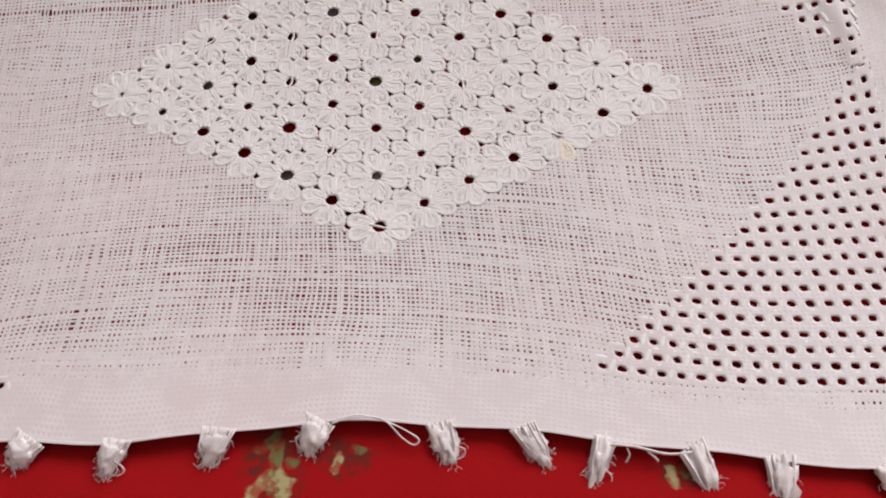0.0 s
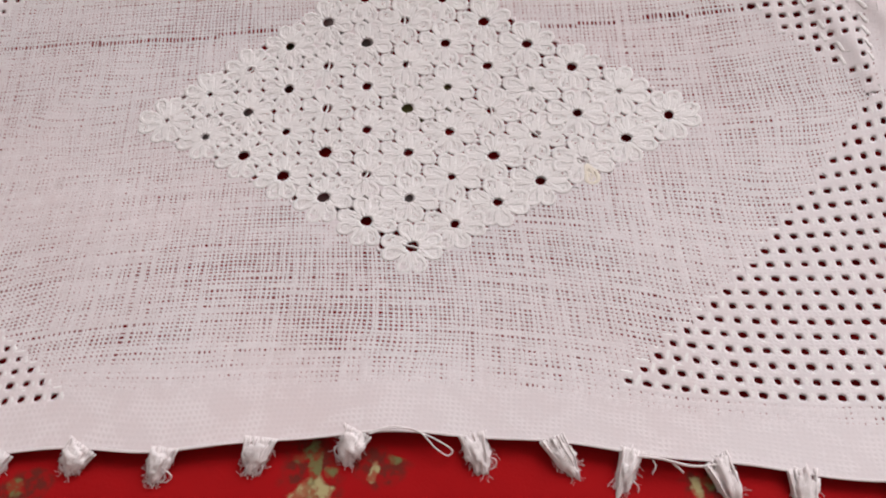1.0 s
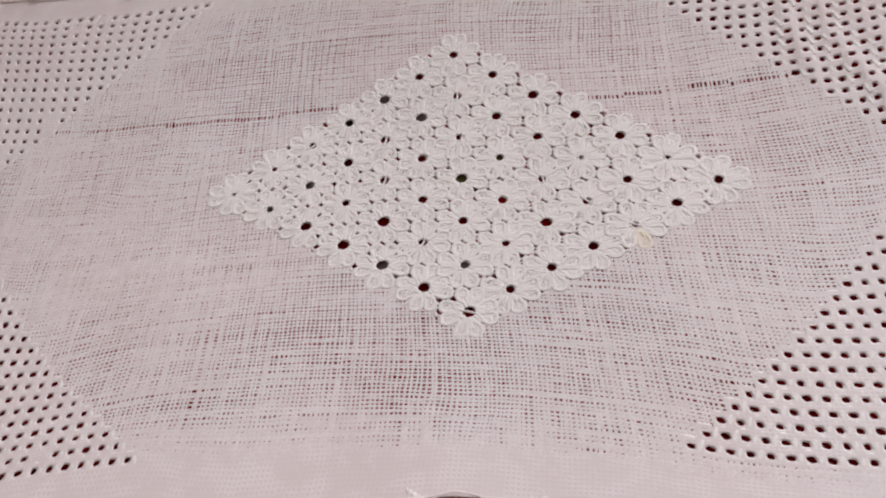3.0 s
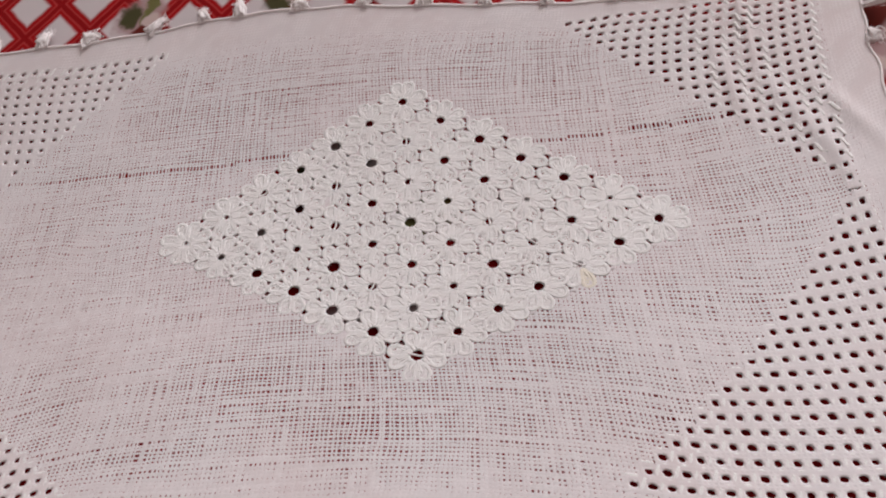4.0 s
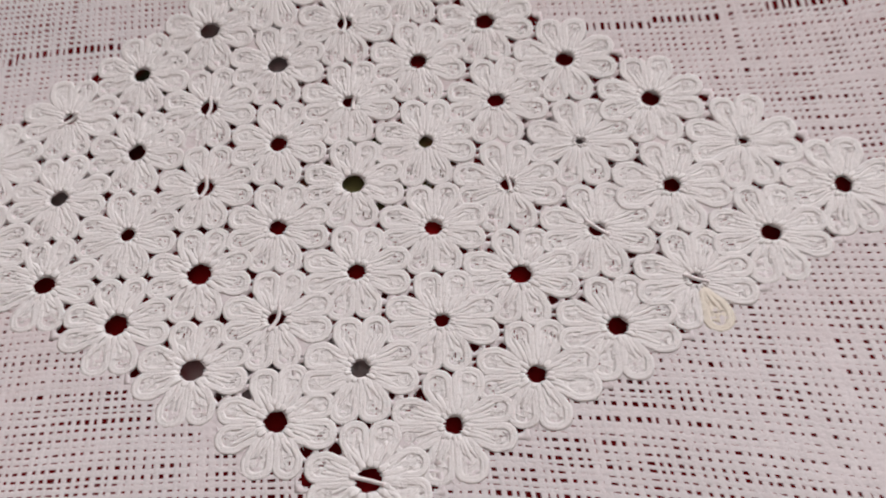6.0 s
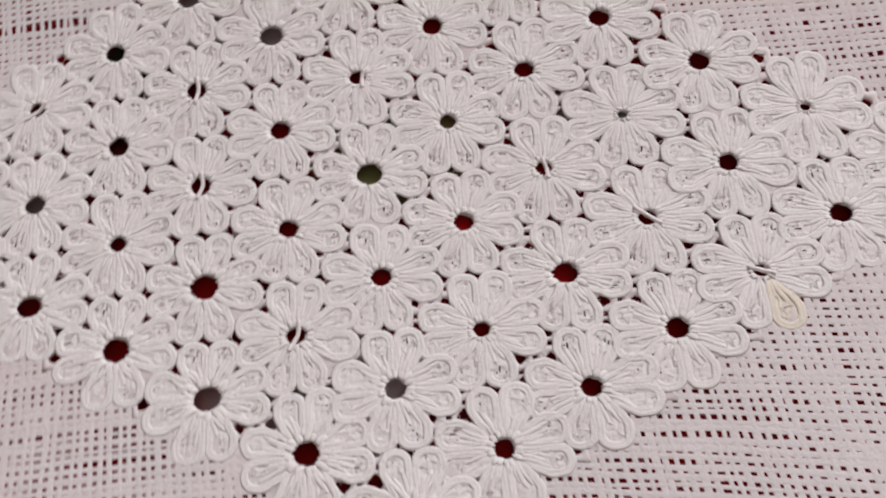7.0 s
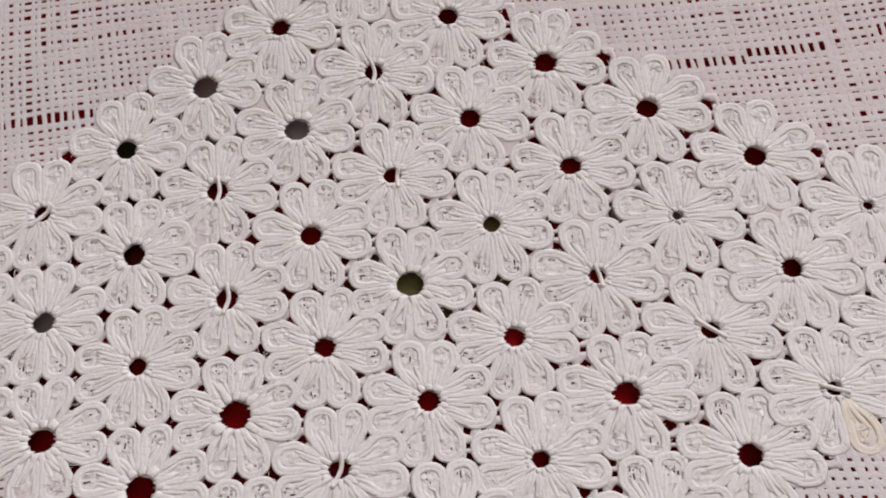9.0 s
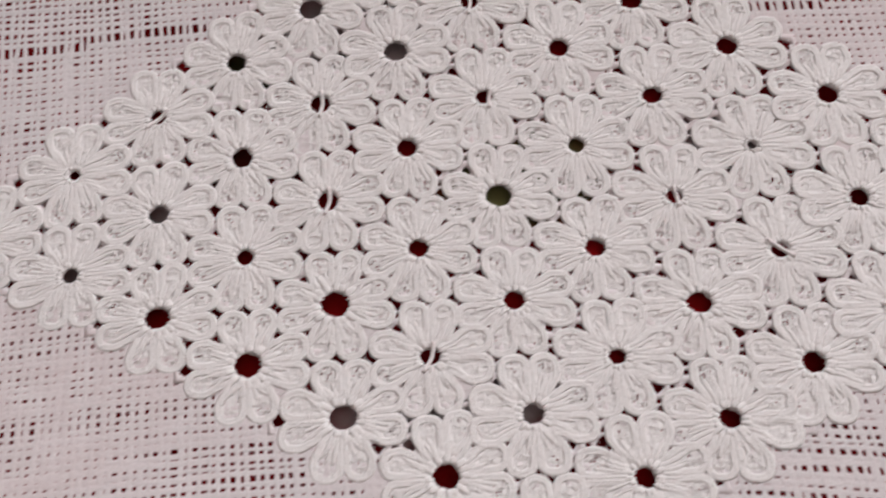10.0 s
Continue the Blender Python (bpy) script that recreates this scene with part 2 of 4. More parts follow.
def tube(path, radius, sides=6, taper=None, flat=1.0):
    """Vertices and faces of a closed-ended tube along a path of vectors."""
    pts = [Vector(p) for p in path]
    n = len(pts)
    vs, fs = [], []
    up = Vector((0, 0, 1))
    for i, p in enumerate(pts):
        d = (pts[min(i + 1, n - 1)] - pts[max(i - 1, 0)]).normalized()
        u = up if abs(d.z) < 0.9 else Vector((0, 1, 0))
        s = d.cross(u).normalized()
        w = s.cross(d).normalized()
        r = radius * (taper[i] if taper else 1.0)
        for j in range(sides):
            a = 2 * math.pi * j / sides
            vs.append(p + s * (math.cos(a) * r) + w * (math.sin(a) * r * flat))
    for i in range(n - 1):
        for j in range(sides):
            k2 = (j + 1) % sides
            fs.append((i * sides + j, i * sides + k2, (i + 1) * sides + k2, (i + 1) * sides + j))
    fs.append(tuple(reversed(range(sides))))
    fs.append(tuple(range((n - 1) * sides, n * sides)))
    return vs, fs


def joined(pieces):
    vs, fs = [], []
    for v, f in pieces:
        o = len(vs)
        vs += v
        fs += [tuple(i + o for i in q) for q in f]
    return vs, fs


def spline(pts, n):
    """A smooth run of n points through pts."""
    pts = [Vector(p) for p in pts]
    out = []
    m = len(pts) - 1
    for s in range(n):
        t = s / (n - 1) * m
        i = min(int(t), m - 1)
        f = t - i
        p0, p1, p2, p3 = pts[max(i - 1, 0)], pts[i], pts[i + 1], pts[min(i + 2, m)]
        out.append(0.5 * (2 * p1 + (p2 - p0) * f + (2 * p0 - 5 * p1 + 4 * p2 - p3) * f * f + (3 * p1 - p0 - 3 * p2 + p3) * f ** 3))
    return out


def box(name, x0, x1, y0, y1, z0, z1, material, parent=None, label="", kind=""):
    bm = bmesh.new()
    bmesh.ops.create_cube(bm, size=1)
    for v in bm.verts:
        v.co = Vector(((x0 + x1) / 2 + v.co.x * (x1 - x0), (y0 + y1) / 2 + v.co.y * (y1 - y0), (z0 + z1) / 2 + v.co.z * (z1 - z0)))
    bmesh.ops.bevel(bm, geom=bm.edges[:], offset=0.003, segments=2, affect="EDGES")
    me = bpy.data.meshes.new(name)
    bm.to_mesh(me)
    bm.free()
    me.materials.append(material)
    ob = new(name, me)
    ob.parent = parent
    return tagged(ob, label, "", "", kind)


# ---- the room with its window: unseen, added to close the place and bounce light ----
X0, X1, Y0, Y1, Z0, Z1 = ROOM
box("floor", X0 - 0.1, X1 + 0.1, Y0 - 0.1, Y1 + 0.1, Z0 - 0.1, Z0, FLOOR, None, "grey speckled floor of the room", "structure")
box("ceiling", X0 - 0.1, X1 + 0.1, Y0 - 0.1, Y1 + 0.1, Z1, Z1 + 0.1, PLASTER, None, "plain white plastered ceiling", "structure")
box("wall_west", X0 - 0.1, X0, Y0, Y1, Z0, Z1, PLASTER, None, "plain white plastered wall", "structure")
box("wall_east", X1, X1 + 0.1, Y0, Y1, Z0, Z1, PLASTER, None, "plain white plastered wall", "structure")
box("wall_south", X0 - 0.1, X1 + 0.1, Y0 - 0.1, Y0, Z0, Z1, PLASTER, None, "plain white plastered wall", "structure")
north = tagged(new("wall_north"), "white plastered wall with a window opening", "", "", "structure")
W0, W1, V0, V1 = WIN
for a in ((X0 - 0.1, W0, Z0, Z1), (W1, X1 + 0.1, Z0, Z1), (W0, W1, Z0, V0), (W0, W1, V1, Z1)):
    box("wall_panel", a[0], a[1], Y1, Y1 + 0.12, a[2], a[3], PLASTER, north)
window = tagged(new("window_1"), "white painted window frame in the wall", "", "", "structure")
for a in ((W0, W1, V0, V0 + 0.05), (W0, W1, V1 - 0.05, V1), (W0, W0 + 0.05, V0 + 0.05, V1 - 0.05), (W1 - 0.05, W1, V0 + 0.05, V1 - 0.05)):
    box("window_frame", a[0], a[1], Y1 + 0.03, Y1 + 0.07, a[2], a[3], FRAME, window)


# ---- the bed with its printed cover ----
def lie(y):
    """The sag of the soft bed across its width."""
    d = abs(y)
    return 1.3 * y * y if d < 0.105 else 0.01433 + 0.018 * (1 - math.exp(-(d - 0.105) * 0.273 / 0.018))


def cover_z(x, y):
    return lie(y) - 0.0032 + 0.0017 * math.exp(-(x / 0.05) ** 2 - ((y + 0.005) / 0.03) ** 2) + 0.0006 * math.sin(31 * x + 12 * y) + 0.0005 * noise.noise((x * 22, y * 22, 3.0))


def bed_cover():
    def axis(lo, hi):
        fine = [i * 0.006 for i in range(-40, 41)]
        return [lo + (fine[0] - lo) * i / 14 for i in range(14)] + fine + [fine[-1] + (hi - fine[-1]) * (i + 1) / 14 for i in range(14)]
    xs, ys = axis(-1.0, 0.9), axis(-0.75, 0.95)
    nx, ny = len(xs), len(ys)
    vs = [(x, y, cover_z(x, y)) for y in ys for x in xs]
    fs = [(j * nx + i, j * nx + i + 1, (j + 1) * nx + i + 1, (j + 1) * nx + i) for j in range(ny - 1) for i in range(nx - 1)]
    # sides that hang to the floor
    rim = [i for i in range(nx)] + [j * nx + nx - 1 for j in range(1, ny)] + [(ny - 1) * nx + i for i in range(nx - 2, -1, -1)] + [j * nx for j in range(ny - 2, 0, -1)]
    base = len(vs)
    for n, i in enumerate(rim):
        x, y, z = vs[i]
        g = 1.02 + 0.012 * math.sin(n * 0.9)
        vs.append((x * g, y * g, Z0 + 0.002))
    m = len(rim)
    fs += [(rim[(n + 1) % m], rim[n], base + n, base + (n + 1) % m) for n in range(m)]
    ob = new("bed_cover", mesh_of("bed_cover", vs, fs, SHEET))
    return tagged(ob, "red cotton bed cover printed with white lozenges and leaf sprays", "bed cover")


bed_cover()

# ---- the embroidered cloth: one grid of stitch cells, warped by the pull of the stitches ----
WX = (-0.259, -7.003, 1.19, -1.712, 4.74, 8.297, 142.47, 1.477, 4.748, -2.896, -3.057, 3.868, 4.387, -3.755, -4.583, 3.969, -0.916, -1.701, -5.657, 0.506, -2.696)
WY = (0.279, 89.871, 5.8, 3.556, -4.881, -1.772, -6.311, 6.932, 0.279, -13.376, -3.776, -12.68, 19.536, -8.626, -14.019, 12.931, 1.742, -0.171, 12.827, -1.885, -1.651)
POWERS = [(p, q) for p in range(6) for q in range(6 - p)]
A0, A1, B0, B1 = -46, 36, -24, 22


# finer pull of the stitches inside the diamond
DX = (0.17, 0.36, -0.42, -0.38, -0.18, -0.55, -0.25, 0.04, -0.29, 0.16, -0.12, -0.41, -0.3, -0.19, -0.01, 0.52, -0.02, -0.04, 0.15, -0.17, 0.29)
DY = (0.09, -0.03, 0.08, -0.22, 0.01, 0.19, -0.4, -0.9, 0.3, -0.43, 0.31, -0.57, -1.19, -0.06, -0.2, 0.24, 0.11, -0.05, -0.33, -0.66, 0.76)
FINE = [(p, q) for p in range(6) for q in range(6 - p)]


def bell(v, c, w):
    return math.exp(-((v - c) / w) ** 2)


# pull of the openwork in each corner, across and then along, in millimetres
PULLS = {
    (1, -1): (0.96, 0.93, -0.40, -0.20, 0.74, -0.12, -0.19, -0.28, 0.12, -0.12, 1.20, 1.25, 0.25, 0.20, 2.25, 0.01, 0.65, -1.13, 0.00, -0.94),
    (1, 1): (0.44, 2.03, 0.96, -0.24, 1.14, 0.43, -1.10, -0.28, 0.14, 0.06, -1.20, -0.63, 2.18, 0.58, -3.36, 1.43, 0.32, -0.63, -1.23, 0.05),
    (-1, 1): (1.97, -1.02, 0.25, -0.46, -2.13, -0.47, -0.26, -0.04, -0.70, -0.12, 0.24, 0.10, -1.44, -1.08, -0.22, 0.05, -1.53, 0.03, 0.32, 0.31),
    (-1, -1): (-0.18, 0.58, -0.09, 0.97, 3.12, -0.13, -0.82, -0.04, 0.17, -0.03, -2.68, 2.91, 1.02, 0.10, 1.64, -0.71, 0.77, 1.16, 0.09, 0.47),
}
REACH = {(1, -1): (12, 32, 3, 20, 32, 32), (1, 1): (13, 32, 1, 20, 33, 32), (-1, 1): (24, 38, 8, 20, 44, 43), (-1, -1): (21, 39, 5, 22, 43, 43)}
CUBIC = [(p, q) for p in range(4) for q in range(4 - p)]


def ease(v):
    v = max(0.0, min(1.0, v))
    return v * v * (3 - 2 * v)


def corner_pull(a, b):
    sa, sb = 1 if a >= 0 else -1, 1 if b > 0 else -1
    a0, a1, b0, b1, diag, last = REACH[sa, sb]
    f = ease((abs(a) + abs(b) - diag + 6) / 6)
    if f == 0:
        return 0.0, 0.0
    f *= ease((last + 3.5 - abs(a)) / 3.5) * ease((b1 + 3.5 - abs(b)) / 3.5)
    u, v = (max(a0, min(a1, abs(a))) - 26) / 8, (max(b0, min(b1, abs(b))) - 13) / 8
    k, dx, dy = PULLS[sa, sb], 0.0, 0.0
    for n, (p, q) in enumerate(CUBIC):
        m = f * u ** p * v ** q
        dx += k[n] * m
        dy += k[n + 10] * m
    return dx, dy


def flat_place(a, b):
    """Where the point (a, b) of the stitch grid lies, in metres."""
    s, t = a / 36, b / 24
    x = y = 0.0
    for (p, q), cx, cy in zip(POWERS, WX, WY):
        f = s ** p * t ** q
        x += cx * f
        y += cy * f
    near = 1 - (abs(a) / 30 + abs(b) / 21) ** 4
    if near > 0:
        s, t = a / 18, b / 12
        for (p, q), cx, cy in zip(FINE, DX, DY):
            f = near * s ** p * t ** q
            x += cx * f
            y += cy * f
    top, low = max(0.0, min(1.0, (b - 15) / 7.5)), max(0.0, min(1.0, (-b - 19) / 5.5))
    y += top * (2.6 * bell(x, -84, 28) - 1.6 * bell(x, 12, 28) + 0.35 * math.sin(x * 0.21)) + low * (1.0 + 0.35 * math.sin(x * 0.17 + 1) - 3.4 * bell(x, -45, 34))
    y += 3.2 * bell(a, -23, 8) * bell(b, -21, 6) - 2.6 * bell(a, -24, 7) * bell(b, 20.5, 5)
    right = max(0.0, (a - 33) / 3.5)
    x += right * (0.6 + 2.6 * bell(y, 66, 15) + 0.9 * math.sin(y * 0.19) + 0.5 * math.sin(y * 0.43 + 1))
    px, py = corner_pull(a, b)
    return (x + px) * 0.001, (y + py) * 0.001


def rise(x, y):
    """Height of the cloth: the sag of the bed, gentle waves and the creases near its end."""
    z = lie(y) + 0.0003 * math.sin(47 * x + 25 * y) + 0.0004 * noise.noise((x * 30, y * 30, 9.0))
    for cx, cy, turn, ln, w, h in ((0.100, 0.045, 12, 0.020, 0.0026, 0.0007), (0.118, 0.028, 25, 0.022, 0.003, 0.0008), (0.125, 0.012, 8, 0.018, 0.0026, 0.0006),
                                   (0.131, 0.030, 30, 0.016, 0.003, 0.0010), (0.108, 0.066, 5, 0.016, 0.0015, 0.0008), (0.120, -0.088, -20, 0.014, 0.0016, 0.0012)):
        ca, sa = math.cos(radians(turn)), math.sin(radians(turn))
        u, v = (x - cx) * ca + (y - cy) * sa, (y - cy) * ca - (x - cx) * sa
        if abs(u) < 4 * w and abs(v) < 3 * ln:
            z += h * math.exp(-(u / w) ** 2 - (v / ln) ** 2)
    return z


def place(a, b, lift=0.0):
    x, y = flat_place(a, b)
    return Vector((x, y, rise(x, y) + lift))


rng = random.Random(5)
EYES = [(i, j) for j in range(-6, 7) for i in range(-6, 7) if (i + j) % 2 == 0 and abs(i) + abs(j) <= 6]
WIDE = {(-2, -2): 0.45, (0, 0): 0.43, (-2, 4): 0.44, (-1, 3): 0.42, (-3, 3): 0.38, (-4, -2): 0.40, (-3, -3): 0.42, (-2, -4): 0.43, (-1, 1): 0.38, (-4, 0): 0.38, (6, 0): 0.34,
        (3, 1): 0.16, (2, 0): 0.26, (4, -2): 0.24, (-5, 1): 0.22, (-4, 2): 0.28, (5, 1): 0.16, (-6, 0): 0.14, (1, -3): 0.28, (-5, -1): 0.28, (0, -6): 0.40}
holes = {}
for i, j in EYES:
    r = WIDE.get((i, j), rng.uniform(0.30, 0.38))
    holes[3 * i, 2 * j] = ("eye", 1.05 * r * rng.uniform(1.02, 1.18), 1.05 * r * rng.uniform(0.92, 1.08))
flower_cells = {}
for i, j in EYES:
    for a, b in ((-2, 0), (2, 0), (0, 2), (0, -2), (-1, 2), (1, 2), (-1, -2), (1, -2)):
        flower_cells[3 * i + a, 2 * j + b] = flower_cells.get((3 * i + a, 2 * j + b), 0) + 1
    for a, b in ((-2, 1), (-1, 1), (1, 1), (2, 1), (-2, -1), (-1, -1), (1, -1), (2, -1)):
        flower_cells[3 * i + a, 2 * j + b] = flower_cells.get((3 * i + a, 2 * j + b), 0) + 1
for a, b in flower_cells:
    if (a, b) in holes or flower_cells[a, b] < 2:
        continue
    r = rng.uniform(0.29, 0.38) if b % 2 == 0 else rng.uniform(0.16, 0.30)
    r *= (0.62 if a < -11 else 0.8 if a > 13 else 1.0)
    if rng.random() < 0.93:
        holes[a, b] = ("star", r * rng.uniform(0.9, 1.15), r * rng.uniform(0.85, 1.2))


def corner_cell(a, b):
    if a >= 0 and b > 0:
        return a + b >= 33 and a <= 32 and b <= 20
    if a >= 0:
        return a - b >= 32 and a <= 32 and b >= -20
    if b > 0:
        return a - b <= -44 and a >= -43 and b <= 20
    return a + b <= -43 and a >= -43 and b >= -22


for a in range(A0, A1 + 1):
    for b in range(B0, B1 + 1):
        if corner_cell(a, b) and rng.random() < 0.985:
            k = 0.80 if (a < 0 and b > 0) else 1.08
            holes[a, b] = ("square", k * rng.uniform(0.16, 0.235), k * rng.uniform(0.145, 0.205))
holes[25, 8] = ("square", 0.30, 0.26)


def hole_rim(kind, rx, ry, n=16):
    out = []
    turn = rng.uniform(-0.35, 0.35)
    for s in range(n):
        th = 2 * math.pi * (s + 0.0) / n
        c, d = math.cos(th - turn), math.sin(th - turn)
        e = {"eye": 1.9, "star": 0.95, "square": 2.6}[kind]
        r = (abs(c) ** e + abs(d) ** e) ** (-1 / e) * (rng.uniform(0.82, 1.14) if kind == "eye" else rng.uniform(0.90, 1.08))
        out.append((r * rx * math.cos(th), r * ry * math.sin(th)))
    return out


def weave_open(a, b):
    """How far apart the threads of the open weave lie."""
    v = 0.31 + 0.16 * bell(a, -3, 23) * bell(b, -16, 8) + 0.12 * bell(a, 8, 16) * bell(b, 17, 6) + 0.12 * bell(a, 26, 7) * bell(b, 0, 9)
    v += 0.10 * bell(a, -20, 10) * bell(b, 12, 7) - 0.20 * bell(a, -25, 7) * bell(b, -7, 6) - 0.16 * bell(a, -30, 6) * bell(b, 16, 5)
    v += 0.14 * noise.noise((a * 0.13, b * 0.16, 4.0)) + 0.10 * noise.noise((a * 0.4, b * 0.4, 8.0))
    return v - 0.55 * max(0.0, 1.0 - edge_of(a, b) / 6.0)


def edge_of(a, b):
    return min(b - (B0 - 0.5), (B1 + 0.5) - b, (A1 + 0.5) - a, a - (A0 - 0.5))


def close_cell(a, b):
    """Cells of close cloth: stitched ground, openwork corners and hems."""
    return (a, b) in holes or flower_cells.get((a, b), 0) > 1 or corner_cell(a, b) or edge_of(a, b) < 2.6


def cloth_mesh():
    vs, uv, fs, at = [], [], [], {}

    def vert(a, b, lift=0.0):
        vs.append(place(a, b, lift))
        uv.append((a, b))
        return len(vs) - 1

    def grid(i, j):
        if (i, j) not in at:
            at[i, j] = vert(i / 4, j / 4)
        return at[i, j]

    ring16 = [(2, 0), (2, 1), (2, 2), (1, 2), (0, 2), (-1, 2), (-2, 2), (-2, 1), (-2, 0), (-2, -1), (-2, -2), (-1, -2), (0, -2), (1, -2), (2, -2), (2, -1)]
    for a in range(A0, A1 + 1):
        for b in range(B0, B1 + 1):
            if (a, b) in holes:
                kind, rx, ry = holes[a, b]
                if kind == "square":
                    outer = [grid(4 * a + di, 4 * b + dj) for di, dj in ring16]
                else:
                    reach = 0.32 if kind == "eye" else 0.21
                    outer = [vert(a + reach * di, b + reach * dj) for di, dj in ring16]
                rim = hole_rim(kind, rx, ry)
                wide = 0.25 if kind == "square" else reach
                mid = [vert(a + (0.45 * di * wide + 0.55 * h[0]), b + (0.45 * dj * wide + 0.55 * h[1]), 0.00003) for (di, dj), h in zip(ring16, rim)]
                inn = [vert(a + h[0], b + h[1], -0.00014 if kind == "eye" else -0.00008) for h in rim]
                for s in range(16):
                    t = (s + 1) % 16
                    fs.append((outer[s], outer[t], mid[t], mid[s]))
                    fs.append((mid[s], mid[t], inn[t], inn[s]))
            elif close_cell(a, b):
                for i in range(-2, 2):
                    for j in range(-2, 2):
                        fs.append((grid(4 * a + i, 4 * b + j), grid(4 * a + i + 1, 4 * b + j), grid(4 * a + i + 1, 4 * b + j + 1), grid(4 * a + i, 4 * b + j + 1)))
    me = mesh_of("embroidered_cloth", vs, fs, WEAVE)
    bm = bmesh.new()
    bm.from_mesh(me)
    bm.verts.ensure_lookup_table()
    shared = set(at.values())
    for e in bm.edges:
        if e.is_boundary and e.verts[0].index in shared and e.verts[1].index in shared:
            e.smooth = False
    bm.to_mesh(me)
    bm.free()
    lay = me.uv_layers.new(name="cells")
    idx = np.empty(len(me.loops), dtype=np.int32)
    me.loops.foreach_get("vertex_index", idx)
    lay.data.foreach_set("uv", np.array(uv, dtype=np.float32)[idx].ravel())
    return me


cloth = new("embroidered_cloth", cloth_mesh())
tagged(cloth, "white cotton cloth with eyelet flower diamond and openwork corners, fringed edge", "embroidered cloth")
thick = cloth.modifiers.new("thickness", "SOLIDIFY")
thick.thickness, thick.offset = 0.00035, -1.0


# ---- the open weave: every thread a flat strand that runs over and under the others ----
def sampled(fn, step):
    """fn over the stitch grid, and a way to read it between the samples."""
    na, nb = round((A1 - A0 + 1) / step) + 1, round((B1 - B0 + 1) / step) + 1
    table = np.array([[fn(A0 - 0.5 + i * step, B0 - 0.5 + j * step) for j in range(nb)] for i in range(na)], dtype=np.float64)

    def read(a, b):
        u, v = np.clip((a - A0 + 0.5) / step, 0, na - 1.001), np.clip((b - B0 + 0.5) / step, 0, nb - 1.001)
        i, j = u.astype(int), v.astype(int)
        p, q = u - i, v - j
        if table.ndim == 3:
            p, q = p[..., None], q[..., None]
        return (table[i, j] * (1 - p) + table[i + 1, j] * p) * (1 - q) + (table[i, j + 1] * (1 - p) + table[i + 1, j + 1] * p) * q
    return read


def wander(gen, count, along, pace):
    """For each of count threads, a smooth random run along it."""
    knots = gen.normal(size=(count, int(along.max() / pace) + 3))
    s = along / pace
    i = s.astype(int)
    f = s - i
    f = f * f * (3 - 2 * f)
    return knots[:, i] * (1 - f) + knots[:, i + 1] * f


def drawn_line(a):
    """Where one weft thread has been drawn out of the cloth."""
    return np.interp(a, (-36, -27, -21, -15, -11, 10, 15, 19, 22, 25), (7.8, 7.55, 7.34, 7.45, 7.66, 7.5, 7.9, 8.05, 7.9, 7.92))


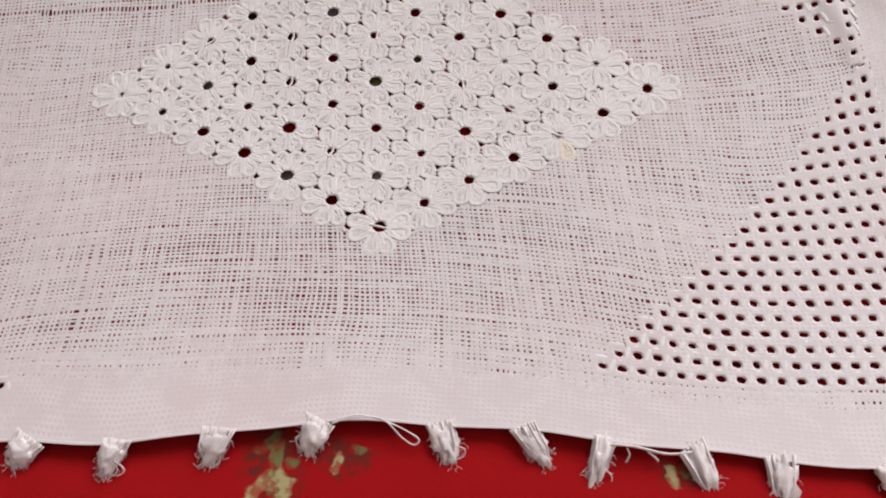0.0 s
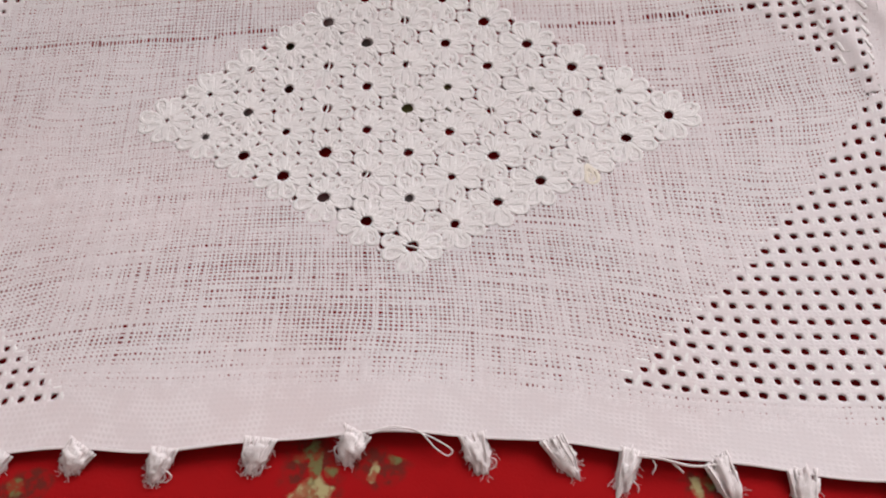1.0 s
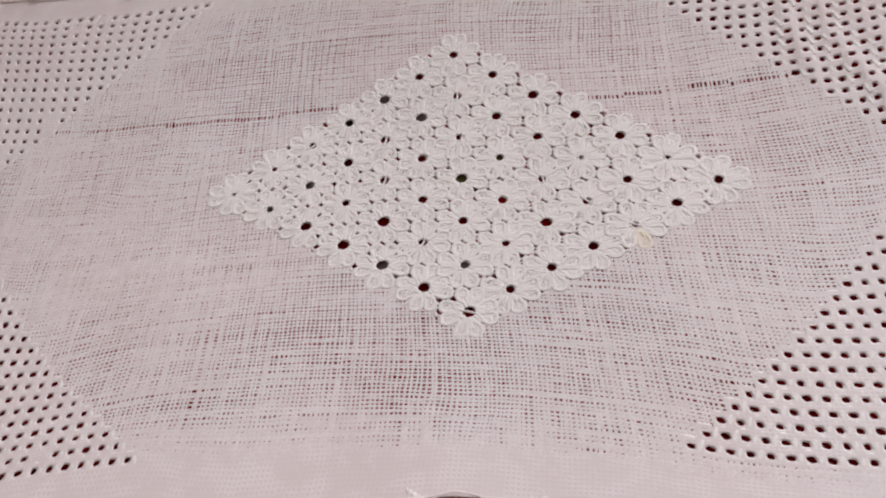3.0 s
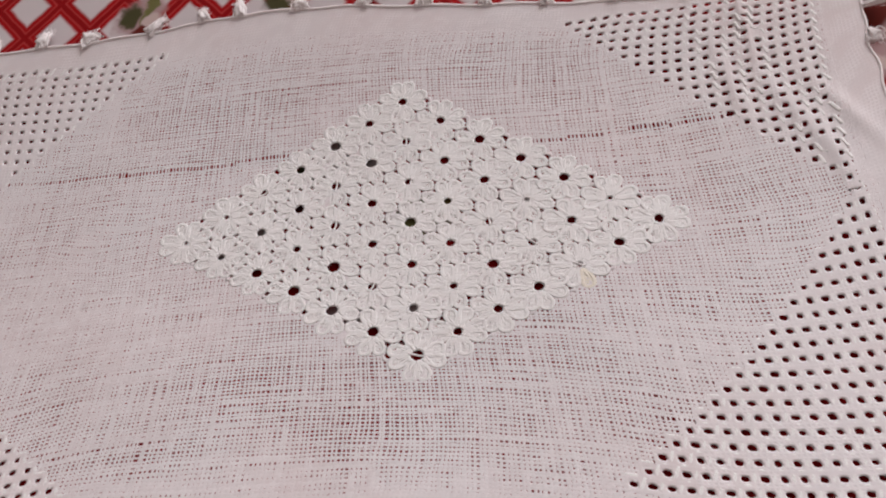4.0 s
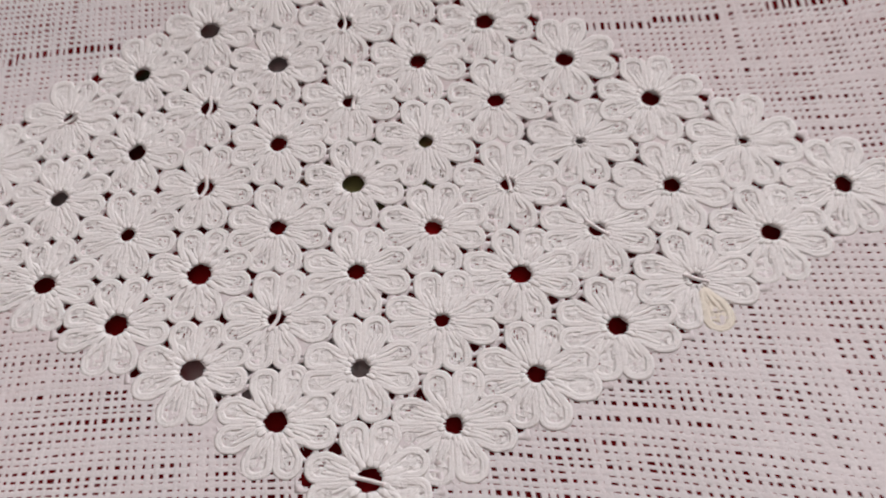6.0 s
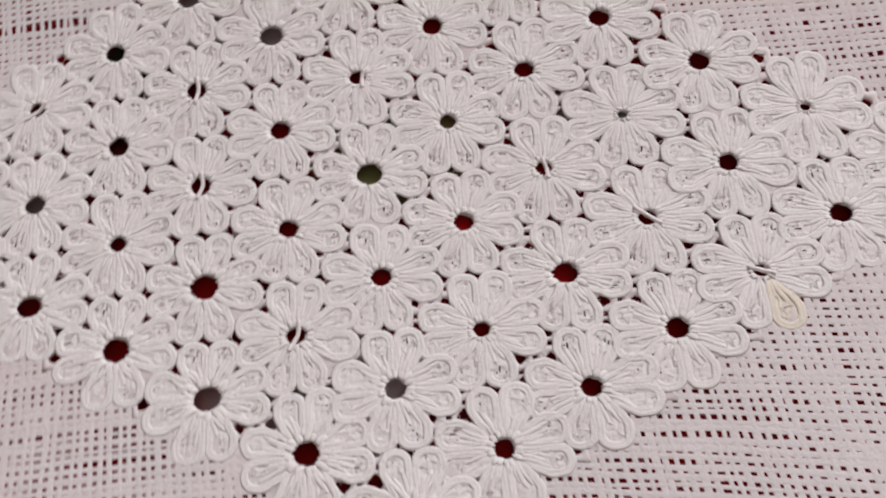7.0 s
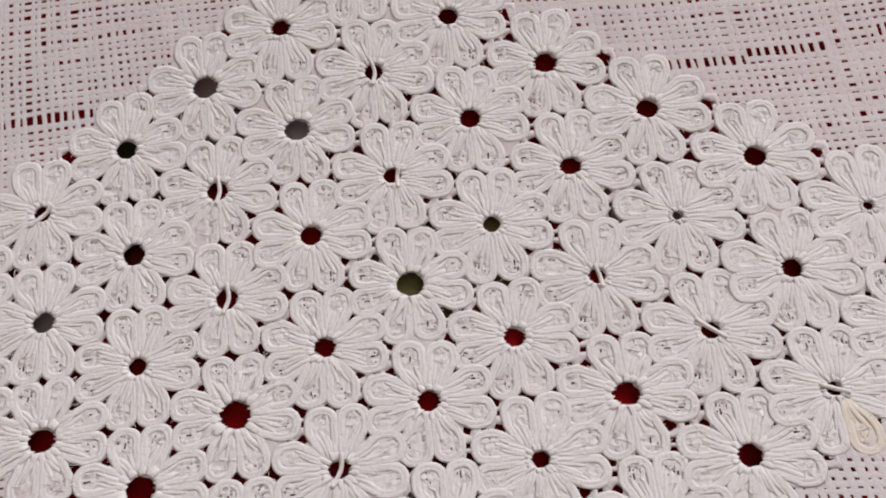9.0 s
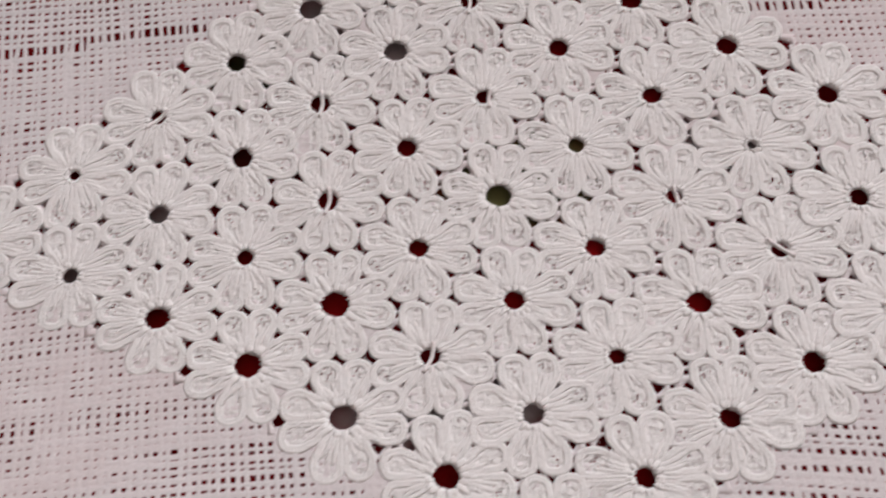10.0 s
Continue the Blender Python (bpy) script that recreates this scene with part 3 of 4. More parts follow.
def weave(name, across, seed):
    """All threads of one direction. across: False for those that run along b."""
    gen = np.random.default_rng(seed)
    tp, tq = (THREADS[1], THREADS[0]) if across else (THREADS[0], THREADS[1])
    p0, p1, q0, q1 = (B0, B1, A0, A1) if across else (A0, A1, B0, B1)
    n, m = int((p1 - p0 + 1) * tp), int((q1 - q0 + 1) * tq) * 2
    run = (np.arange(m) + 0.5) / (2 * tq)
    base = p0 - 0.5 + (np.arange(n) + 0.5) / tp
    q = np.tile(q0 - 0.5 + run, (n, 1))
    p = base[:, None] + (0.08 * wander(gen, n, run, 9.0) + 0.08 * wander(gen, n, run, 1.3)) / tp
    opened = SPREAD(q, p) if across else SPREAD(p, q)
    gap = opened * (0.75 if across else 1.0) + 0.09 * wander(gen, n, run, 14.0) + 0.08 * wander(gen, n, run, 0.6)
    half = 0.5 / tp * (1.0 - np.clip(gap, -0.15, 0.56))
    if not across:
        drawn = (np.abs(q - drawn_line(p)) < 0.24) & (p > -40) & (p < 26)
        half = half * np.where(drawn, 0.86, 1.0)
    level = 0.00003 * np.cos(np.pi * (np.arange(m)[None, :] * 0.5 + np.arange(n)[:, None] + (1.0 if across else 0.0)))
    cols = []
    for side, lift in ((-1, -0.00003), (0, 0.00003), (1, -0.00003)):
        s = p + side * half
        at = SPOT(q, s) if across else SPOT(s, q)
        at[..., 2] += level - 0.00003 + lift
        cols.append(at)
    verts = np.stack(cols, axis=2).reshape(-1, 3)
    pm, qm = (p[:, :-1] + p[:, 1:]) / 2, (q[:, :-1] + q[:, 1:]) / 2
    a, b = (qm, pm) if across else (pm, qm)
    keep = np.zeros(a.shape, dtype=bool)
    for da, db in ((0, 0), (0.28, 0), (-0.28, 0), (0, 0.28), (0, -0.28)):
        i, j = np.rint(a + da).astype(int) - A0, np.rint(b + db).astype(int) - B0
        keep |= OPEN_CELLS[np.clip(i, 0, A1 - A0), np.clip(j, 0, B1 - B0)]
    if across:
        # one drawn thread, from the openwork to beyond the diamond
        gone = np.abs(p[:, :-1] - drawn_line(q[:, :-1])) < 0.5 / tp
        keep &= ~(gone & (q[:, :-1] > -40) & (q[:, :-1] < 26))
    i, k = np.nonzero(keep)
    o = (i * m + k) * 3
    order = (0, 3, 4, 1) if across else (0, 1, 4, 3)
    quads = np.stack([np.stack([o + s + d for d in order], axis=1) for s in range(2)], axis=1).reshape(-1, 4)
    used, quads = np.unique(quads, return_inverse=True)
    verts, quads = verts[used], quads.reshape(-1, 4)
    me = bpy.data.meshes.new(name)
    me.vertices.add(len(verts))
    me.vertices.foreach_set("co", verts.astype(np.float32).ravel())
    me.loops.add(quads.size)
    me.loops.foreach_set("vertex_index", quads.astype(np.int32).ravel())
    me.polygons.add(len(quads))
    me.polygons.foreach_set("loop_start", np.arange(0, quads.size, 4, dtype=np.int32))
    me.polygons.foreach_set("use_smooth", np.ones(len(quads), dtype=bool))
    me.materials.append(WOVEN)
    me.update(calc_edges=True)
    me.validate()
    tagged(child(name, me, cloth, None, "loose white cotton threads of the open weave"), "", "", "", "stuff")


SPOT = sampled(place, 0.5)
SPREAD = sampled(weave_open, 0.5)
PETAL_CELLS = {(3 * i + a, 2 * j + b) for i, j in EYES for a, b in ((1, 0), (-1, 0), (0, 1), (0, -1))}
OPEN_CELLS = np.array([[not close_cell(a, b) and (a, b) not in PETAL_CELLS for b in range(B0, B1 + 1)] for a in range(A0, A1 + 1)])
weave("warp_threads", False, 17)
weave("weft_threads", True, 23)


# ---- flowers: a rim round each eyelet and eight looped petals ----
CX, CY = 0.00397, 0.00376


def petal_mesh(seed, mirror, root):
    """One petal, root at the eyelet, blunt end outwards (+y), a cell wide: a woven block framed by corded yarn that fans out of the eyelet."""
    r = random.Random(seed)
    w = 0.00385
    s = -1 if mirror else 1
    end = 2.015 + r.uniform(-0.04, 0.03)
    left, right = r.uniform(-0.025, 0.005), r.uniform(0.99, 1.03)
    lean, belly = r.uniform(-0.03, 0.03), r.uniform(-0.02, 0.02)
    off = Vector((seed * 3.7, 0, 0))
    corner = r.uniform(0.41, 0.49)

    def sides(v):
        """Inner and outer edge of the petal at v."""
        lo, hi = left, 0.97 * v if v < 0.8 else 0.776 + (right - 0.776) * ease((v - 0.8) / 0.5) + belly * math.sin(3.1 * (v - 0.8))
        k = max(0.0, (v - (end - corner)) / corner)
        inset = corner * 0.9 * (1 - math.sqrt(max(0.0, 1 - min(1.0, k) ** 2.0)))
        shift = lean * (v - root) * 0.5
        return lo + inset + shift, hi - inset + shift

    vs, fs = [], []
    # pinholes between the threads of the block
    gaps = {(17 + 2 * r.randrange(4) + d, 7 + 2 * r.randrange(4)) for _ in range(r.choice((0, 1, 2, 4, 6))) for d in (0, 1)}
    nu, nv = 20, 28
    turn = r.uniform(0, 6.28)
    for jj in range(nv + 1):
        v = root * 0.72 + (end - root * 0.72) * jj / nv
        lo, hi = sides(v)
        for ii in range(nu + 1):
            q = ii / nu
            u = lo + (hi - lo) * q
            wob = noise.noise(Vector((u * 5, v * 5, 0)) + off)
            e = max(0.0, min(1.0, min(u - lo, hi - u) / 0.08, (end - v) / 0.08))
            woven = math.sin(u * 31 + turn + 3 * wob) + 0.9 * math.sin(v * 29 + 3 * wob)
            h = -0.00022 if e <= 0 else 0.00006 * e + 0.000034 * woven * e + 0.00006 * wob
            far = math.hypot(u, v)
            out = max(1.0, root / far) if far > 0 else 1.0
            h -= 0.00020 * ease((root * 1.12 - far) / (root * 0.2))
            vs.append((s * (u * out + 0.012 * wob) * w, v * out * w, h))
    for jj in range(nv):
        for ii in range(nu):
            o = jj * (nu + 1) + ii
            if (jj, ii) in gaps:
                continue
            q = (o, o + 1, o + nu + 2, o + nu + 1)
            fs.append(q if s > 0 else q[::-1])
    pieces = [(vs, fs)]

    def strand(path, radius, n, flat=0.55, taper=None):
        line = spline(path, n)
        wave = [Vector((0.012 * noise.noise(Vector((p.x * 6, p.y * 6, radius * 9e4)) + off), 0.012 * noise.noise(Vector((p.x * 6, p.y * 6, radius * 5e4 + 7)) + off), 0)) for p in line]
        pieces.append(tube([(s * (p.x + d.x) * w, (p.y + d.y) * w, p.z) for p, d in zip(line, wave)], radius, 6, taper, flat))

    # corded frame: arches laid one inside the other
    for n, inset in enumerate((0.06, 0.155)):
        d = inset + r.uniform(-0.012, 0.012)
        z = 0.00007 - 0.00001 * n
        path = [(0.05 + 0.035 * n, root * 0.98, -0.00018), (0.06 + 0.05 * n, root + 0.22, z)]
        up = [root + 0.5, root + 0.85, end - corner - 0.10]
        path += [(sides(v)[0] + d, v, z) for v in up]
        lo, hi = sides(end - corner)
        path += [(lo + corner + (corner - d) * math.cos(radians(q)), end - corner + (corner - d) * math.sin(radians(q)), z) for q in (160, 130, 100)]
        path += [(hi - corner + (corner - d) * math.cos(radians(q)), end - corner + (corner - d) * math.sin(radians(q)), z) for q in (80, 50, 20)]
        path += [(sides(v)[1] - d, v, z) for v in reversed(up)]
        path += [(max(0.15, sides(root + 0.22)[1] - 0.03 - 0.07 * n), root + 0.22, z), (0.68 * root - 0.05 * n, 0.75 * root, -0.00018)]
        strand(path, 0.00036 * r.uniform(0.9, 1.12), 30, 0.30)
    # yarns that fan out of the eyelet and sink into the block
    for n in range(4):
        x0 = 0.06 + 0.075 * n + r.uniform(-0.015, 0.02)
        x1 = 0.10 + 0.24 * n + r.uniform(-0.06, 0.08)
        far = r.uniform(1.0, 1.55)
        path = [(x0, math.sqrt(max(0.02, root ** 2 - x0 ** 2)), -0.00018), (x0 * 1.25, root + 0.2, 0.00011), ((x0 + x1) / 2, 0.5 * (root + 0.2 + far), 0.00009), (x1, far, 0.00001)]
        strand(path, 0.00030 * r.uniform(0.8, 1.2), 9, 0.34, [0.8, 0.95, 1, 1, 1, 1, 0.9, 0.75, 0.4])
    # stray fibres
    for _ in range(12):
        x, y, t = r.uniform(0.02, 0.98), r.uniform(0.7, 1.95), r.uniform(0, 6.28)
        dx, dy = math.cos(t) * 0.16, math.sin(t) * 0.16
        bow = r.uniform(-0.4, 0.4)
        strand([(x - dx, y - dy, 0.00008), (x + bow * dy, y - bow * dx, 0.00020), (x + dx, y + dy, 0.00010)], 0.00004, 5, 1.0)
    vs, fs = joined(pieces)
    return mesh_of("petal", vs, fs, YARN)


def rim_mesh(seed):
    """Overcast stitches round an eyelet of radius 1."""
    r = random.Random(seed)
    pieces = []
    n = 16
    for s in range(n):
        th = 2 * math.pi * (s + r.uniform(-0.3, 0.3)) / n
        c, d = math.cos(th), math.sin(th)
        o = 1.55 + r.uniform(0, 0.9)
        i = r.uniform(0.93, 1.06)
        path = [(c * i, d * i, -0.12), (c * 1.06, d * 1.06, 0.05), (c * 1.35, d * 1.35, 0.12), (c * o, d * o, 0.06)]
        pieces.append(tube(spline(path, 7), 0.27, 6, [1, 1, 1, 1, 0.95, 0.8, 0.5], 0.3))
    vs, fs = joined(pieces)
    return mesh_of("flower", [Vector(v) * 0.0013 for v in vs], fs, YARN)


ROOTS = (0.20, 0.30, 0.38, 0.46, 0.54)
PETALS = {(m, k): [petal_mesh(11 + 7 * n + m, m, root) for n in range(6)] for m in (0, 1) for k, root in enumerate(ROOTS)}
RIMS = [rim_mesh(40 + n) for n in range(4)]


def surface_turn(a, b):
    """Place and axes of the cloth at (a, b)."""
    o, px, py = place(a, b), place(a + 0.8, b), place(a, b + 0.8)
    ex, ey = (px - o) / 0.8, (py - o) / 0.8
    return o, ex, ey


def frame_matrix(o, ex, ey, scale_x=1.0, scale_y=1.0, scale_z=1.0):
    ez = ex.cross(ey).normalized()
    m = Matrix.Identity(4)
    for c, v in enumerate((ex * scale_x, ey * scale_y, ez * scale_z)):
        m[0][c], m[1][c], m[2][c] = v
    m.translation = o
    return m


def flower(i, j):
    a, b = 3 * i, 2 * j
    _, rx, ry = holes[a, b]
    o, ex, ey = surface_turn(a, b)
    base = frame_matrix(o, ex.normalized(), ey.normalized())
    f = child("flower", RIMS[rng.randrange(4)], cloth)
    f.matrix_basis = base @ Matrix.Diagonal((rx * CX / 0.0013, ry * CY / 0.0013, 1, 1))
    inv = f.matrix_basis.inverted()
    kin = min(range(len(ROOTS)), key=lambda k: abs(ROOTS[k] - (rx + ry) / 2))
    w = 0.00385
    for turn in range(4):
        dirs = ((ex, ey), (ey, -ex), (-ex, -ey), (-ey, ex))[turn]
        for mirror in (0, 1):
            m = frame_matrix(o, dirs[0] / w, dirs[1] / w, rng.uniform(0.98, 1.04), rng.uniform(0.97, 1.03), 1.0)
            ob = child("petal", PETALS[mirror, kin][rng.randrange(6)], f)
            ob.matrix_basis = inv @ m
            if (i, j, turn, mirror) == (4, -2, 2, 1):
                ob.data = ob.data.copy()
                ob.data.materials[0] = OLD_YARN
                ob["label"] = "yellowed cream petal"
    return f


for i, j in EYES:
    flower(i, j)


# ---- openwork corners: slanting and level stitches round the holes ----
def slant_mesh(seed, lean):
    """A broad slanting stitch between neighbouring holes; one cell is 1 x 1."""
    r = random.Random(seed)
    pieces = []
    for off in (-0.02,):
        e = r.uniform(-0.04, 0.04)
        p = [(0.5 - lean + off + e, -0.50, -0.00014), (0.5 + off, e, -0.00005), (0.5 + lean + off - e, 0.50, -0.00014)]
        pieces.append(tube([(q.x * 0.004, q.y * 0.004, q.z) for q in spline(p, 6)], 0.00055 * r.uniform(0.85, 1.15), 6, None, 0.17))
    vs, fs = joined(pieces)
    return mesh_of("slant_stitch", vs, fs, YARN)


SLANTS = {s: [slant_mesh(200 + n, 0.17 * s) for n in range(4)] for s in (-1, 1)}


def corner_embroidery(sa, sb):
    r = random.Random(3 + sa + 2 * sb)
    pieces, cells = [], []
    for a in range(A0, A1 + 1):
        for b in range(B0, B1 + 1):
            if not corner_cell(a, b) or (a >= 0) != (sa > 0) or (b > 0) != (sb > 0):
                continue
            cells.append((a, b))
            q = r.uniform(-0.05, 0.05)
            for off in (0.0,):
                p = [place(a - 0.42, b + 0.5 + off, -0.0002), place(a, b + 0.5 + off + q * 0.5, -0.00007), place(a + 0.42, b + 0.5 + off, -0.0002)]
                pieces.append(tube(spline(p, 5), 0.00050 * r.uniform(0.85, 1.15), 6, None, 0.17))
    vs, fs = joined(pieces)
    part = child("corner_embroidery", mesh_of("corner_embroidery", vs, fs, YARN), cloth, None, "white openwork stitching in the corner")
    tagged(part, "", "", "", "stuff")
    for a, b in cells:
        o, ex, ey = surface_turn(a, b)
        st = child("slant_stitch", SLANTS[-1 if sa * sb > 0 else 1][r.randrange(4)], part)
        st.matrix_basis = frame_matrix(o, ex / 0.004, ey / 0.004)


for sa in (-1, 1):
    for sb in (-1, 1):
        corner_embroidery(sa, sb)


# ---- rolled hems along the edges ----
def hem(points, radius):
    r = random.Random(len(points))
    taper = [r.uniform(0.75, 1.25) for _ in points]
    taper = [(taper[max(i - 1, 0)] + taper[i] + taper[min(i + 1, len(taper) - 1)]) / 3 for i in range(len(taper))]
    vs, fs = tube(points, radius, 8, taper, 0.75)
    child("hem", mesh_of("hem", vs, fs, HEM), cloth, None, "rolled white hem")


hem([place(A0 - 0.5 + k * 0.4, B0 - 0.42, -0.0001) for k in range(208)], 0.0002)
hem([place(A0 - 0.5 + k * 0.4, B1 + 0.4, 0.0001) for k in range(208)], 0.00055)
hem([place(A1 + 0.4, B0 - 0.5 + k * 0.4, 0.0001) for k in range(118)], 0.0005)
hem([place(A0 - 0.4, B0 - 0.5 + k * 0.4, 0.0001) for k in range(118)], 0.0005)


# ---- knotted tassels ----
def tassel_mesh(seed, length, width):
    """A knotted bunch of yarn: root at the hem, ends towards -y, resting on the cover."""
    r = random.Random(seed)
    pieces = []
    bend = r.uniform(-0.25, 0.25) * length
    knot = 0.45 * length
    for s in range(22):
        f = r.uniform(-1, 1)
        g = r.uniform(-1, 1)
        root = (f * width * 0.68, 0.0010, 0.0003 * g)
        tie = (bend * 0.3 + f * width * 0.54, -knot * 0.55, 0.0011 * g)
        belly = (bend * 0.55 + f * width * 0.48, -knot, 0.0012 * g)
        neck = (bend * 0.8 + f * width * 0.22, -length * 0.72, 0.0004 * g)
        end = (bend + f * width * r.uniform(0.10, 0.34), -length * r.uniform(0.70, 1.12), 0.0002 * g - 0.0004)
        pieces.append(tube(spline([root, tie, belly, neck, end], 11), 0.00022 * r.uniform(0.7, 1.3), 5, [1.1] * 9 + [0.85, 0.45]))
    # lumpy knot
    vs, fs = [], []
    nj, ni = 16, 24
    for jj in range(nj + 1):
        ph = math.pi * jj / nj
        for ii in range(ni):
            th = 2 * math.pi * ii / ni
            d = Vector((math.sin(ph) * math.cos(th), math.cos(ph), math.sin(ph) * math.sin(th)))
            q = 0.92 + 0.50 * noise.noise(d * 2.0 + Vector((seed, 0, 0))) + 0.36 * noise.noise(d * 5 + Vector((0, seed, 0))) + 0.15 * noise.noise(d * 12 + Vector((0, seed, 4)))
            y = -0.40 * length + d.y * q * 0.46 * length
            vs.append(Vector((bend * max(0.0, -y / length) + d.x * q * width * (0.50 + 0.16 * d.y), y, d.z * q * 0.0017)))
    for jj in range(nj):
        for ii in range(ni):
            i2 = (ii + 1) % ni
            fs.append((jj * ni + ii, jj * ni + i2, (jj + 1) * ni + i2, (jj + 1) * ni + ii))
    pieces.append((vs, fs))
    # fibres that stand off
    for s in range(90):
        th = r.uniform(0, 6.28)
        y = -r.uniform(0.1, 1.0) * length
        rx = width * (0.5 if -y < knot * 1.5 else 0.3)
        c = bend * min(1.0, -y / length)
        p0 = Vector((c + math.cos(th) * rx * 0.85, y, math.sin(th) * 0.0009))
        d = Vector((math.cos(th) + r.uniform(-0.5, 0.5), -0.6 + r.uniform(-0.6, 0.4), 0.4 * math.sin(th))) * r.uniform(0.0004, 0.0015)
        side = Vector((d.y, -d.x, 0)) * r.uniform(-0.5, 0.5)
        pieces.append(tube(spline([p0, p0 + d * 0.5 + side, p0 + d], 5), 0.00006, 3))
    for s in range(2):
        x = r.uniform(-0.4, 0.4) * width + bend * 0.6
        e = r.choice((-1, 1))
        pieces.append(tube(spline([(x, -knot, 0.0008), (x + e * 0.45 * width, -knot - 0.0012, 0.0006), (x + e * 0.35 * width, -knot - r.uniform(0.002, 0.0035), 0), (x + e * 0.1 * width, -knot - 0.003, 0)], 9), 0.00014, 4))
    vs, fs = joined(pieces)
    return mesh_of("tassel", vs, fs, HEM)


def edge_at_x(x, b):
    lo, hi = A0 - 0.5, A1 + 0.5
    for _ in range(30):
        a = (lo + hi) / 2
        if flat_place(a, b)[0] < x:
            lo = a
        else:
            hi = a
    return a


def tassel(x, side, length, width, turn, seed, lift=0.0):
    """side: -1 near edge, +1 far edge."""
    b = B0 - 0.5 if side < 0 else B1 + 0.5
    p = place(edge_at_x(x, b), b, 0.0)
    m = Matrix.Translation((p.x, p.y, p.z - 0.0002 + lift)) @ pose(0, 0, 0, 0, 0, turn + (0 if side < 0 else 180)) @ pose(0, 0, 0, 12 if side < 0 else 0)
    child("tassel", tassel_mesh(seed, length, width), cloth, m, "knotted white yarn tassel")


for n, (x, ln, wd, tn) in enumerate(((-0.167, 0.006, 0.0045, -20), (-0.147, 0.006, 0.005, 10), (-0.127, 0.006, 0.0045, -15), (-0.107, 0.006, 0.005, -20), (-0.086, 0.0065, 0.0045, -25),
                                     (-0.067, 0.0055, 0.0055, -30), (-0.0475, 0.0062, 0.0046, -5), (-0.0258, 0.0062, 0.0052, -5), (-0.005, 0.0058, 0.0056, -25), (0.0211, 0.0075, 0.005, 12),
                                     (0.0384, 0.008, 0.0042, 22), (0.0544, 0.0095, 0.0034, -12), (0.0716, 0.0095, 0.0042, 35), (0.088, 0.0088, 0.0046, 5), (0.107, 0.0085, 0.0044, 20), (0.126, 0.008, 0.0044, -10))):
    tassel(x, -1, ln * 1.22, wd * 1.06, tn, 60 + n)
for n, (x, ln, wd, tn) in enumerate(((-0.166, 0.0075, 0.0045, 10), (-0.1452, 0.0085, 0.0045, 5), (-0.124, 0.0055, 0.007, 40), (-0.1014, 0.0085, 0.0042, -50), (-0.0797, 0.007, 0.0035, 20), (-0.0658, 0.009, 0.0042, 0),
                                     (-0.0428, 0.0045, 0.006, 10), (-0.0195, 0.0085, 0.0042, -25), (0.0032, 0.007, 0.005, 0), (0.0245, 0.0075, 0.0042, 0), (0.046, 0.0075, 0.0042, 10), (0.068, 0.007, 0.004, -10), (0.092, 0.007, 0.004, 5), (0.116, 0.007, 0.004, 5))):
    tassel(x, 1, ln, wd, tn, 90 + n, 0.0006)


def side_tassel(b, length, width, turn, seed):
    p = place(A1 + 0.5, b)
    m = Matrix.Translation((p.x, p.y, p.z)) @ pose(0, 0, 0, 0, 0, 90 + turn)
    child("tassel", tassel_mesh(seed, length, width), cloth, m, "knotted white yarn tassel")


for n, (b, ln, wd, tn) in enumerate(((14.6, 0.012, 0.0045, 6), (11.0, 0.004, 0.005, -10), (4.0, 0.006, 0.005, 0), (-2.5, 0.006, 0.0045, 0), (-9, 0.006, 0.0045, 0), (-15, 0.006, 0.0045, 0), (-21, 0.006, 0.0045, 0), (20, 0.006, 0.004, 0))):
    side_tassel(b, ln, wd, tn, 120 + n)


